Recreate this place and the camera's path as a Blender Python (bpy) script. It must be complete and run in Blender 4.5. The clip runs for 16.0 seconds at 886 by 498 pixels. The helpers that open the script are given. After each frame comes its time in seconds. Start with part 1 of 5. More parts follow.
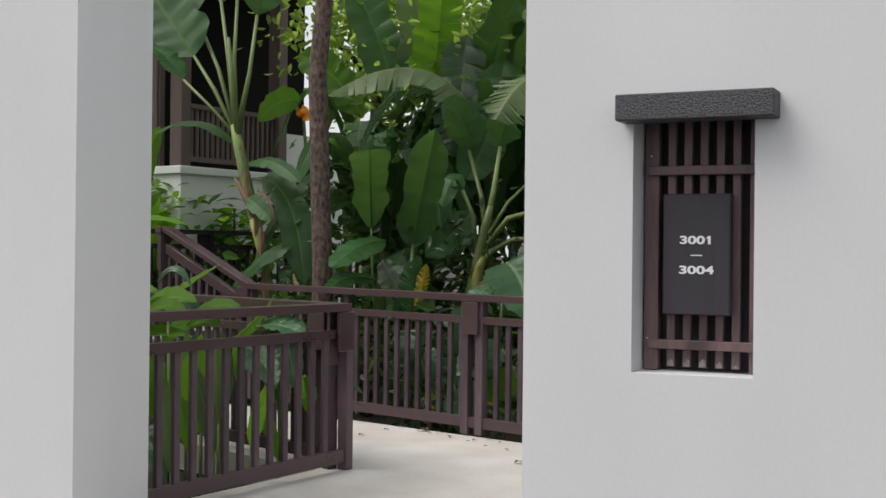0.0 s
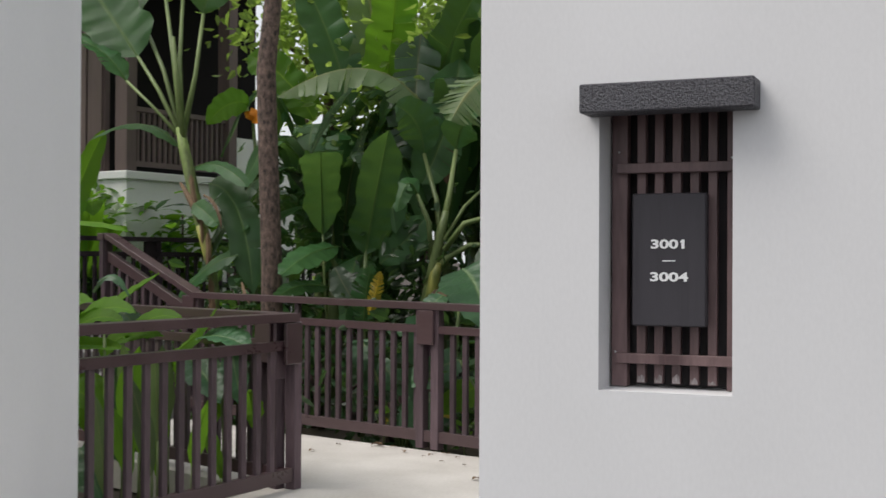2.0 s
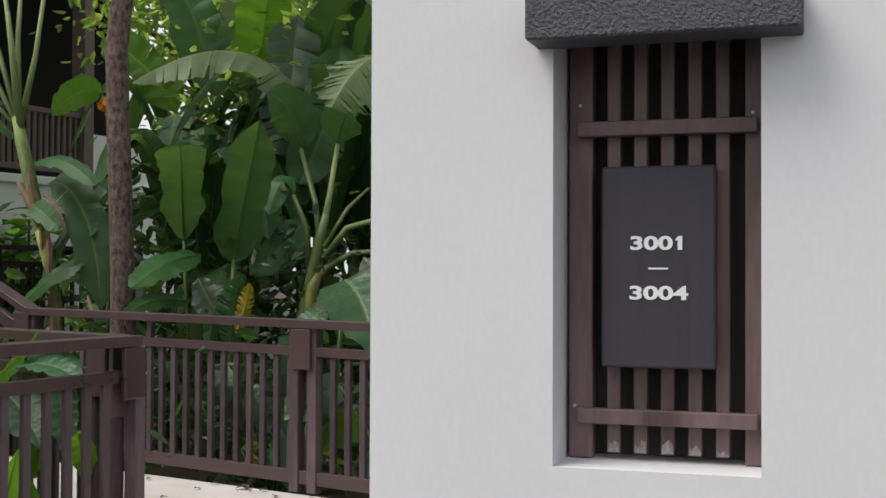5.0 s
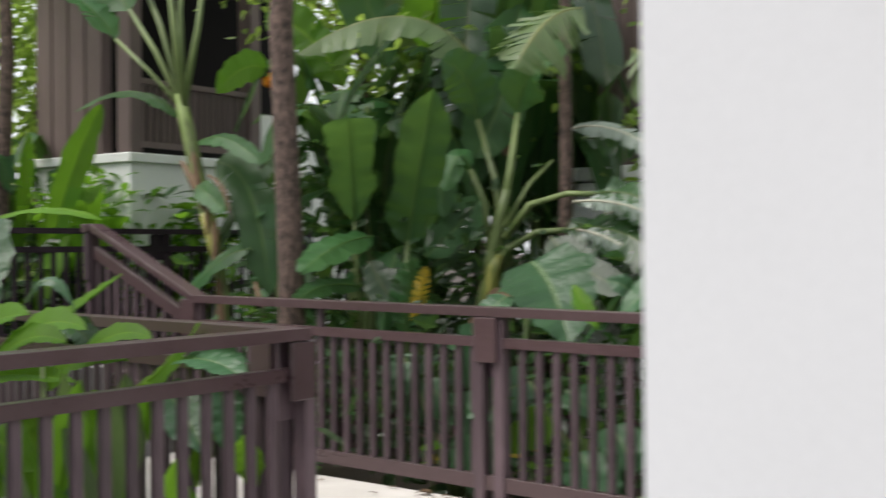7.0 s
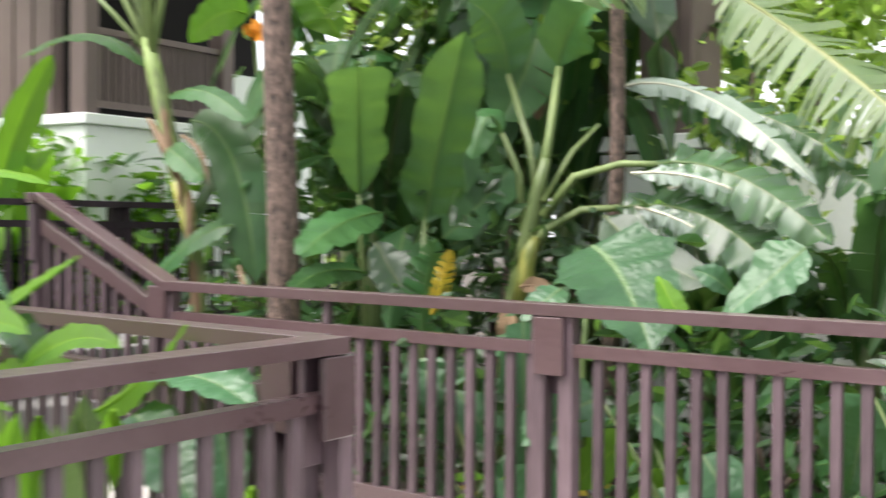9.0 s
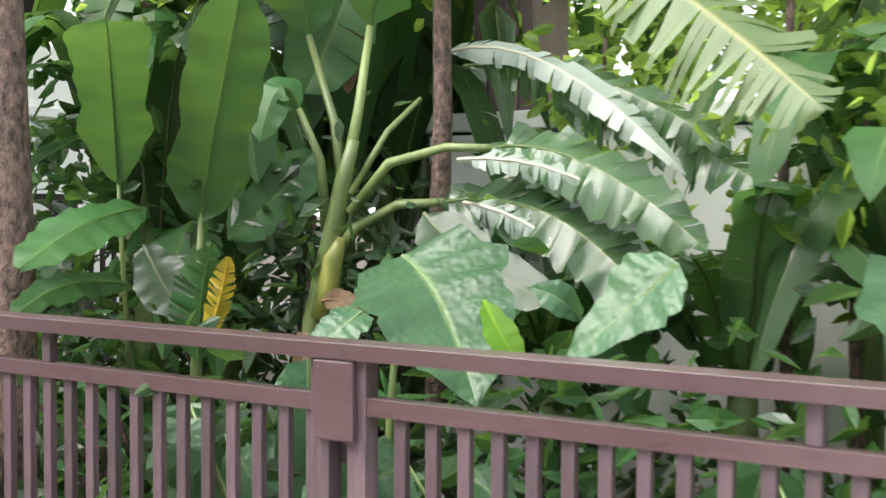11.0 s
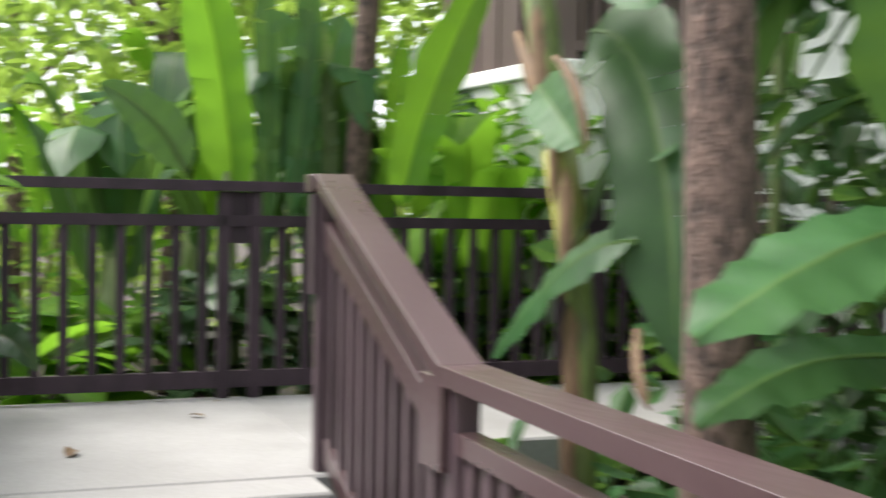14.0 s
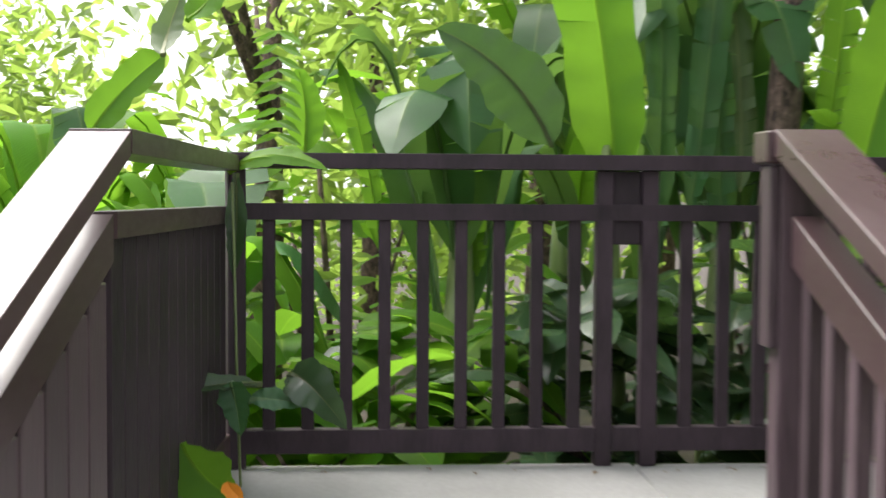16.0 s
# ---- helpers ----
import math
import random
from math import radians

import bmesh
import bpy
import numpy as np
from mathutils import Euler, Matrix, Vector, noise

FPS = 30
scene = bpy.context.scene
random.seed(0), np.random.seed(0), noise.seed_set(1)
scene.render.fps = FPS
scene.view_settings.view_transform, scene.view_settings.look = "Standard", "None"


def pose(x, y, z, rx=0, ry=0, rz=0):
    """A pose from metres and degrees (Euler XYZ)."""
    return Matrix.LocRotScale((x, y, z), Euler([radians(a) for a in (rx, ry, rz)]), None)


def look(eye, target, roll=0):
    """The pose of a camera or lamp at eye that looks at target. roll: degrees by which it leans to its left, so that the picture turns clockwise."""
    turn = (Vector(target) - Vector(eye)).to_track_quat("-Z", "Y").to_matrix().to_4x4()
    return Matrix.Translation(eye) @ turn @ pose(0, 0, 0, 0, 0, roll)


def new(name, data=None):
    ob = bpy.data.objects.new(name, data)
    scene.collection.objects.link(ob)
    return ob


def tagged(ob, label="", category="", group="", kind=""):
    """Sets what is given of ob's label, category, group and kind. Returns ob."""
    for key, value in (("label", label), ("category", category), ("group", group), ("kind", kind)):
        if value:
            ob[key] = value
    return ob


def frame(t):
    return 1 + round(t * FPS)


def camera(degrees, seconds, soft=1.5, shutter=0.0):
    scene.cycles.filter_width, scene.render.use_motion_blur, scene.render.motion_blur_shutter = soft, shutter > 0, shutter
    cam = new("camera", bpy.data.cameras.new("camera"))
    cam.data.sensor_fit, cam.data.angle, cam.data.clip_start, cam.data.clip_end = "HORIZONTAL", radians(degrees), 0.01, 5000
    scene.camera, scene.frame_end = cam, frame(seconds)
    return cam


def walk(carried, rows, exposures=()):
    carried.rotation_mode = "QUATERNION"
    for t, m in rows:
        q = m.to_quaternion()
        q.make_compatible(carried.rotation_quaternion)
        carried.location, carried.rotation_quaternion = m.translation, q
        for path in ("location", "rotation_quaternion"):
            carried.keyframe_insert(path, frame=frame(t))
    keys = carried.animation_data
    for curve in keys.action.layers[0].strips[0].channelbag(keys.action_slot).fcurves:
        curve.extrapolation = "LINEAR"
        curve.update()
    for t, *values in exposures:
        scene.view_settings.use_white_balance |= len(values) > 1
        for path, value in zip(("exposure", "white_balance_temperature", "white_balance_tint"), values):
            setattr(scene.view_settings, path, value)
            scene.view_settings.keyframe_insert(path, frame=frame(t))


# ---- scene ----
cam = camera(40.0, 16.0, soft=1.5, shutter=0.8)
PATH = [
    (0, (1.018, -1.247, 1.369), (0.167, 0.562, 1.376), 0.6),
    (0.5, (1.03, -1.243, 1.359), (0.188, 0.571, 1.37), 0.7),
    (1, (1.031, -1.225, 1.354), (0.202, 0.595, 1.367), 0.7),
    (1.5, (0.982, -1.07, 1.365), (0.163, 0.755, 1.381), 0.5),
    (2, (0.885, -0.894, 1.37), (0.097, 0.944, 1.388), 0.3),
    (2.5, (0.773, -0.711, 1.367), (0.03, 1.145, 1.392), 0.5),
    (3, (0.665, -0.46, 1.36), (-0.039, 1.411, 1.39), 0.7),
    (3.5, (0.564, -0.137, 1.382), (-0.113, 1.745, 1.411), 1.0),
    (4, (0.47, 0.056, 1.367), (-0.163, 1.953, 1.406), 1.0),
    (6.3, (0.293, 0.635, 1.364), (-0.312, 2.541, 1.382), -0.1),
    (6.5, (0.236, 0.72, 1.369), (-0.445, 2.601, 1.384), 0.2),
    (7, (-0.030, 1.019, 1.365), (-0.891, 2.826, 1.37), -0.5),
    (7.5, (-0.190, 1.162, 1.398), (-1.150, 2.923, 1.39), -0.3),
    (8, (-0.666, 1.571, 1.354), (-1.613, 3.324, 1.345), -0.2),
    (8.5, (-0.891, 1.903, 1.34), (-1.802, 3.68, 1.327), 0.2),
    (9, (-1.055, 2.189, 1.36), (-1.845, 4.027, 1.334), 0.3),
    (9.5, (-1.136, 2.557, 1.337), (-1.736, 4.464, 1.312), 0.2),
    (9.7, (-1.108, 2.665, 1.312), (-1.64, 4.593, 1.291), 0.1),
    (12, (-1.533, 4.493, 1.558), (-2.247, 6.358, 1.453), 0.6),
    (12.5, (-1.666, 4.917, 1.507), (-2.666, 6.647, 1.429), 0.5),
    (13, (-1.982, 5.338, 1.456), (-3.215, 6.912, 1.416), 1.2),
    (13.5, (-2.294, 5.670, 1.461), (-3.729, 7.063, 1.420), 1.2),
    (14, (-2.656, 5.977, 1.468), (-4.276, 7.148, 1.410), 0.9),
    (14.5, (-3.055, 6.204, 1.465), (-4.791, 7.196, 1.394), 0.6),
    (15, (-3.458, 6.403, 1.458), (-5.264, 7.259, 1.381), 0.4),
    (15.5, (-3.882, 6.585, 1.453), (-5.747, 7.303, 1.372), 0.5),
    (16, (-4.318, 6.745, 1.467), (-6.213, 7.378, 1.382), 0.3),
]
EXPOSURES = [(0.0, -0.17), (4.2, -0.07), (6.5, 0.05), (7.0, 0.36), (7.5, 0.68), (8.0, 1.2), (9.0, 1.55), (9.7, 1.6), (12.0, 1.5), (13.0, 1.7), (13.5, 1.62), (14.0, 1.32), (14.5, 1.2), (15.0, 1.15), (15.5, 1.02), (16.0, 1.32)]
walk(cam, [(t, look(eye, target, roll)) for t, eye, target, roll in PATH], EXPOSURES)

# world and sun: bright overcast sky with a weak, wide sun
SUN_EL, SUN_AZ = 57.0, 234.0
world = bpy.data.worlds.new("world")
scene.world = world
world.use_nodes = True
wn = world.node_tree.nodes
sky = wn.new("ShaderNodeTexSky")
sky.sky_type, sky.sun_disc = "NISHITA", False
sky.sun_elevation, sky.sun_rotation = radians(SUN_EL), radians(SUN_AZ)
sky.air_density, sky.dust_density, sky.ozone_density = 1.0, 6.0, 1.0
cloud_mix = wn.new("ShaderNodeMix")
cloud_mix.data_type = "RGBA"
cloud_mix.inputs["Factor"].default_value = 0.75
cloud_mix.inputs[7].default_value = (7.0, 7.15, 7.3, 1)
world.node_tree.links.new(sky.outputs[0], cloud_mix.inputs[6])
world.node_tree.links.new(cloud_mix.outputs[2], wn["Background"].inputs[0])
wn["Background"].inputs[1].default_value = 0.15
sun = new("sun", bpy.data.lights.new("sun", "SUN"))
sun.data.energy, sun.data.angle, sun.data.color = 2.6, radians(40), (1.0, 0.97, 0.92)
sun.matrix_world = look((0, 0, 0), (-math.sin(radians(SUN_AZ)) * math.cos(radians(SUN_EL)), -math.cos(radians(SUN_AZ)) * math.cos(radians(SUN_EL)), -math.sin(radians(SUN_EL))))


# ---- materials ----
def material(name, base, second=None, scale=4.0, stretch=(1, 1, 1), rough=0.6, bump=0.1, fine=60.0, spread=0.0, spec=0.5, coat=0.0):
    """Two-scale noise between two colours, with fine relief; spread varies whole objects."""
    m = bpy.data.materials.new(name)
    m.use_nodes = True
    nt, n = m.node_tree, m.node_tree.nodes
    b = n["Principled BSDF"]
    b.inputs["Roughness"].default_value = rough
    b.inputs["Specular IOR Level"].default_value = spec
    b.inputs["Coat Weight"].default_value, b.inputs["Coat Roughness"].default_value = coat, 0.16
    co = n.new("ShaderNodeTexCoord")
    mp = n.new("ShaderNodeMapping")
    mp.inputs["Scale"].default_value = stretch
    nt.links.new(co.outputs["Object"], mp.inputs[0])
    big, small = n.new("ShaderNodeTexNoise"), n.new("ShaderNodeTexNoise")
    big.inputs["Scale"].default_value, small.inputs["Scale"].default_value = scale, fine
    big.inputs["Detail"].default_value, small.inputs["Detail"].default_value = 5, 4
    for t in (big, small):
        nt.links.new(mp.outputs[0], t.inputs["Vector"])
    add = n.new("ShaderNodeMath")
    add.operation = "MULTIPLY_ADD"
    nt.links.new(small.outputs[0], add.inputs[0])
    add.inputs[1].default_value = 0.45
    nt.links.new(big.outputs[0], add.inputs[2])
    ramp = n.new("ShaderNodeValToRGB")
    ramp.color_ramp.elements[0].position, ramp.color_ramp.elements[1].position = 0.5, 0.95
    ramp.color_ramp.elements[0].color = (*base, 1)
    ramp.color_ramp.elements[1].color = (*(second or base), 1)
    nt.links.new(add.outputs[0], ramp.inputs[0])
    out = ramp.outputs[0]
    if spread:
        info, hsv, mr = n.new("ShaderNodeObjectInfo"), n.new("ShaderNodeHueSaturation"), n.new("ShaderNodeMapRange")
        nt.links.new(info.outputs["Random"], mr.inputs[0])
        mr.inputs["To Min"].default_value, mr.inputs["To Max"].default_value = 1 - spread, 1 + spread
        nt.links.new(mr.outputs[0], hsv.inputs["Value"])
        nt.links.new(out, hsv.inputs["Color"])
        out = hsv.outputs[0]
    nt.links.new(out, b.inputs["Base Color"])
    worn = n.new("ShaderNodeMapRange")
    worn.inputs["From Min"].default_value, worn.inputs["From Max"].default_value = 0.5, 0.95
    worn.inputs["To Min"].default_value, worn.inputs["To Max"].default_value = max(0.05, rough - 0.08), min(1.0, rough + 0.14)
    nt.links.new(add.outputs[0], worn.inputs[0])
    nt.links.new(worn.outputs[0], b.inputs["Roughness"])
    if bump:
        bp = n.new("ShaderNodeBump")
        bp.inputs["Strength"].default_value, bp.inputs["Distance"].default_value = bump, 0.02
        nt.links.new(add.outputs[0], bp.inputs["Height"])
        nt.links.new(bp.outputs[0], b.inputs["Normal"])
    return m


def leaf_material(name, dark, light, through_colour, rough=0.35, veins=26.0, share=0.35, spread=0.3, relief=0.14, twist=1.5, spec=0.5):
    """A waxy leaf that lets light through; ribs run out along the leaf's own v coordinate."""
    m = bpy.data.materials.new(name)
    m.use_nodes = True
    nt, n = m.node_tree, m.node_tree.nodes
    b, out = n["Principled BSDF"], n["Material Output"]
    b.inputs["Roughness"].default_value = rough
    b.inputs["Specular IOR Level"].default_value = spec
    co, noise_, info = n.new("ShaderNodeTexCoord"), n.new("ShaderNodeTexNoise"), n.new("ShaderNodeObjectInfo")
    geo = n.new("ShaderNodeNewGeometry")
    noise_.inputs["Scale"].default_value, noise_.inputs["Detail"].default_value = 7.0, 4
    nt.links.new(co.outputs["Object"], noise_.inputs["Vector"])
    ramp = n.new("ShaderNodeValToRGB")
    ramp.color_ramp.elements[0].position, ramp.color_ramp.elements[1].position = 0.42, 0.95
    ramp.color_ramp.elements[0].color, ramp.color_ramp.elements[1].color = (*dark, 1), (*light, 1)
    mixv = n.new("ShaderNodeMath")
    mixv.operation = "MULTIPLY_ADD"
    nt.links.new(geo.outputs["Random Per Island"], mixv.inputs[0])
    mixv.inputs[1].default_value = 0.25
    nt.links.new(noise_.outputs[0], mixv.inputs[2])
    flecks, both = n.new("ShaderNodeTexNoise"), n.new("ShaderNodeMath")
    flecks.inputs["Scale"].default_value, flecks.inputs["Detail"].default_value = 60.0, 3
    nt.links.new(co.outputs["Object"], flecks.inputs["Vector"])
    both.operation, both.inputs[1].default_value = "MULTIPLY_ADD", 0.3
    nt.links.new(flecks.outputs[0], both.inputs[0])
    nt.links.new(mixv.outputs[0], both.inputs[2])
    nt.links.new(both.outputs[0], ramp.inputs[0])
    hsv, mr, turn = n.new("ShaderNodeHueSaturation"), n.new("ShaderNodeMapRange"), n.new("ShaderNodeMapRange")
    nt.links.new(info.outputs["Random"], mr.inputs[0])
    mr.inputs["To Min"].default_value, mr.inputs["To Max"].default_value = 1 - spread, 1 + spread
    nt.links.new(mr.outputs[0], hsv.inputs["Value"])
    nt.links.new(geo.outputs["Random Per Island"], turn.inputs[0])
    turn.inputs["To Min"].default_value, turn.inputs["To Max"].default_value = 0.482, 0.512
    nt.links.new(turn.outputs[0], hsv.inputs["Hue"])
    nt.links.new(ramp.outputs[0], hsv.inputs["Color"])
    # ribs: fine waves along the length, from the uv map
    uv = n.new("ShaderNodeUVMap")
    wave = n.new("ShaderNodeTexWave")
    wave.bands_direction = "Y"
    wave.inputs["Scale"].default_value, wave.inputs["Distortion"].default_value = veins, twist
    wave.inputs["Detail"].default_value = 2
    nt.links.new(uv.outputs[0], wave.inputs["Vector"])
    bp = n.new("ShaderNodeBump")
    bp.inputs["Strength"].default_value, bp.inputs["Distance"].default_value = relief, 0.03
    if relief > 0.25:   # quilted between the veins
        quilt = n.new("ShaderNodeTexVoronoi")
        quilt.feature = "SMOOTH_F1"
        quilt.inputs["Scale"].default_value, quilt.inputs["Smoothness"].default_value = 36.0, 1.0
        nt.links.new(co.outputs["Object"], quilt.inputs["Vector"])
        bp.inputs["Distance"].default_value = 0.009
        bp.invert = True
        nt.links.new(quilt.outputs[0], bp.inputs["Height"])
    else:
        nt.links.new(wave.outputs["Fac"], bp.inputs["Height"])
    nt.links.new(bp.outputs[0], b.inputs["Normal"])
    # the pale midrib
    sep, dist = n.new("ShaderNodeSeparateXYZ"), n.new("ShaderNodeMath")
    nt.links.new(uv.outputs[0], sep.inputs[0])
    dist.operation = "ABSOLUTE"
    sub = n.new("ShaderNodeMath")
    sub.operation = "SUBTRACT"
    sub.inputs[1].default_value = 0.5
    nt.links.new(sep.outputs[0], sub.inputs[0])
    nt.links.new(sub.outputs[0], dist.inputs[0])
    rib = n.new("ShaderNodeMapRange")
    rib.inputs["From Min"].default_value, rib.inputs["From Max"].default_value = 0.012, 0.04
    rib.inputs["To Min"].default_value, rib.inputs["To Max"].default_value = 0.75, 0.0
    nt.links.new(dist.outputs[0], rib.inputs[0])
    mix = n.new("ShaderNodeMix")
    mix.data_type = "RGBA"
    nt.links.new(rib.outputs[0], mix.inputs["Factor"])
    nt.links.new(hsv.outputs[0], mix.inputs[6])
    mix.inputs[7].default_value = (min(1, light[0] * 2.2 + 0.03), min(1, light[1] * 1.7), light[2] * 1.5, 1)
    rib2, shade = n.new("ShaderNodeMapRange"), n.new("ShaderNodeMix")
    rib2.inputs["To Min"].default_value, rib2.inputs["To Max"].default_value = 0.0, 0.08 if relief > 0.25 else 0.4
    nt.links.new(wave.outputs["Fac"], rib2.inputs[0])
    shade.data_type = "RGBA"
    nt.links.new(rib2.outputs[0], shade.inputs["Factor"])
    nt.links.new(mix.outputs[2], shade.inputs[6])
    shade.inputs[7].default_value = (dark[0] * 0.6, dark[1] * 0.6, dark[2] * 0.6, 1)
    nt.links.new(shade.outputs[2], b.inputs["Base Color"])
    tr, ms = n.new("ShaderNodeBsdfTranslucent"), n.new("ShaderNodeMixShader")
    tr.inputs[0].default_value = (*through_colour, 1)
    nt.links.new(bp.outputs[0], tr.inputs["Normal"])
    ms.inputs[0].default_value = share
    nt.links.new(b.outputs[0], ms.inputs[1])
    nt.links.new(tr.outputs[0], ms.inputs[2])
    nt.links.new(ms.outputs[0], out.inputs["Surface"])
    return m


WALL = material("wall_paint", (0.655, 0.651, 0.666), (0.715, 0.711, 0.727), 1.3, (1, 1, 0.5), 0.85, 0.05, 90)
CONCRETE = material("concrete", (0.46, 0.43, 0.40), (0.60, 0.57, 0.54), 2.0, (1, 1, 1), 0.85, 0.15, 45)
BEAM = material("charred_beam", (0.034, 0.033, 0.042), (0.15, 0.147, 0.17), 140, (1, 1, 1), 0.45, 1.0, 320)
WOODV = material("stained_wood_upright", (0.035, 0.022, 0.027), (0.124, 0.083, 0.097), 6, (1, 1, 0.12), 0.45, 0.15, 70, 0.25)
WOODR = material("stained_wood_rail", (0.062, 0.036, 0.039), (0.084, 0.050, 0.055), 3, (0.15, 0.9, 1), 0.33, 0.02, 50, 0.12, 0.5, 0.2)
# darker copy of the stained wood: the landing's shade is in its colour
WOODSHADE = material("shaded_wood", (0.017, 0.0105, 0.0145), (0.044, 0.028, 0.038), 9, (1, 1, 0.3), 0.55, 0.15, 70, 0.2, 0.3)
NICHE = material("niche_board", (0.045, 0.040, 0.042), (0.07, 0.064, 0.066), 8, (1, 1, 0.3), 0.8, 0.1)
LATTICE = material("lattice_wood", (0.075, 0.045, 0.047), (0.190, 0.122, 0.122), 7, (1, 1, 0.15), 0.4, 0.1, 70, 0.15)
STEEL = material("bolt_head", (0.45, 0.45, 0.46), (0.6, 0.6, 0.6), 40, (1, 1, 1), 0.45, 0.05)
SCUFF = material("chalky_scuff", (0.16, 0.13, 0.13), (0.34, 0.31, 0.31), 120, (1, 1, 0.4), 0.9, 0.1)
SIGN = material("sign_board", (0.030, 0.027, 0.034), (0.044, 0.040, 0.049), 30, (1, 1, 0.1), 0.6, 0.1, 120)
WHITE = material("white_letter", (0.85, 0.85, 0.86), None, 5, (1, 1, 1), 0.5, 0)
SOIL = material("soil", (0.022, 0.016, 0.011), (0.06, 0.045, 0.03), 3, (1, 1, 1), 0.95, 0.8, 30)
BARK = material("bark", (0.010, 0.007, 0.006), (0.20, 0.135, 0.110), 30, (1, 1, 0.55), 0.9, 1.0, 110)
STALK = material("banana_stalk", (0.080, 0.120, 0.036), (0.176, 0.224, 0.080), 5, (1, 1, 0.25), 0.45, 0.15, 40, 0.2)
DRY = material("dry_sheath", (0.085, 0.050, 0.026), (0.22, 0.14, 0.08), 8, (1, 1, 0.3), 0.8, 0.4, 40, 0.2)
YELLOWSTEM = material("yellow_sheath", (0.13, 0.16, 0.04), (0.34, 0.32, 0.07), 14, (1, 1, 0.3), 0.5, 0.2, 40)
MOTTLED = material("mottled_stem", (0.050, 0.060, 0.018), (0.21, 0.29, 0.08), 14, (1, 1, 0.22), 0.6, 0.3, 45)
BANANA = leaf_material("banana_leaf", (0.020, 0.064, 0.020), (0.046, 0.126, 0.040), (0.180, 0.34, 0.061), 0.38, share=0.28, spec=0.28)
GLOSSY = leaf_material("glossy_banana_leaf", (0.040, 0.095, 0.036), (0.075, 0.145, 0.068), (0.15, 0.32, 0.08), 0.2, spec=0.9)
# pale wax, with the sky's glare on the leaves painted into the colour
WAXY_GLARE = leaf_material("waxy_leaf_glare", (0.17, 0.23, 0.18), (0.34, 0.40, 0.35), (0.2, 0.32, 0.16), 0.3, 16, 0.2, spec=0.8)
BANANA_PALE = leaf_material("pale_banana_leaf", (0.075, 0.128, 0.045), (0.150, 0.210, 0.090), (0.188, 0.300, 0.060), 0.4)
LIME = leaf_material("lime_leaf", (0.072, 0.180, 0.015), (0.120, 0.270, 0.027), (0.23, 0.470, 0.034), 0.5, 14, 0.52, spec=0.2)
ELEPHANT = leaf_material("elephant_ear_leaf", (0.028, 0.082, 0.036), (0.053, 0.130, 0.062), (0.140, 0.300, 0.065), 0.36, 3, 0.25, 0.3, 0.5, 4.0, 0.35)
DARKLEAF = leaf_material("dark_leaf", (0.018, 0.045, 0.020), (0.044, 0.086, 0.041), (0.10, 0.20, 0.045), 0.24, 20, 0.3)
SMALL = leaf_material("tree_leaf", (0.04, 0.09, 0.012), (0.09, 0.16, 0.022), (0.44, 0.62, 0.114), 0.4, 6, 0.6)
YELLOWLEAF = leaf_material("yellowing_leaf", (0.16, 0.20, 0.025), (0.62, 0.42, 0.04), (0.6, 0.45, 0.03), 0.5, 14, 0.3)
ORANGE = material("orange_petal", (0.75, 0.22, 0.01), (0.85, 0.35, 0.02), 8, (1, 1, 1), 0.6, 0.05)
CLAD = material("brown_cladding", (0.11, 0.075, 0.072), (0.17, 0.12, 0.115), 6, (1, 1, 0.1), 0.6, 0.15, 50, 0.1)
# near-black colour in place of the shade inside the balcony room
ROOM_SHADE = material("room_shade", (0.010, 0.009, 0.009), (0.016, 0.014, 0.014), 2, (1, 1, 1), 0.9, 0.05, spec=0.1)
WHITEWALL = material("white_render", (0.80, 0.80, 0.79), (0.88, 0.88, 0.87), 1.5, (1, 1, 0.5), 0.85, 0.03, 60)
# dark colour for unseen ground, chosen to weaken light bounced onto the wall
LOW_BOUNCE = material("low_bounce_ground", (0.06, 0.06, 0.06), (0.12, 0.118, 0.115), 3.0, (1, 1, 1), 0.9, 0.3, 90)
# the walk's concrete again, darkened to put the landing's lower light into colour
CONCRETE_SHADE = material("shaded_concrete", (0.22, 0.212, 0.208), (0.32, 0.312, 0.308), 2.0, (1, 1, 1), 0.8, 0.15, 45)


# ---- building blocks ----
def part(name, bm, mat, parent=None, label="", smooth=False):
    me = bpy.data.meshes.new(name)
    bm.to_mesh(me)
    bm.free()
    return hang(name, me, mat, parent, label, smooth)


def hang(name, me, mat, parent=None, label="", smooth=False):
    if mat and not me.materials:
        me.materials.append(mat)
    if smooth:
        me.polygons.foreach_set("use_smooth", [True] * len(me.polygons))
    ob = new(name, me)
    if parent:
        ob.parent = parent
        if parent.parent is None:
            ob.matrix_parent_inverse = parent.matrix_basis.inverted()
    if label:
        tagged(ob, label)
    return ob


def thing(name, at, label, category, group="", kind=""):
    ob = new(name)
    ob.empty_display_size = 0.1
    ob.matrix_basis = Matrix.Translation(at)
    return tagged(ob, label, category, group, kind)


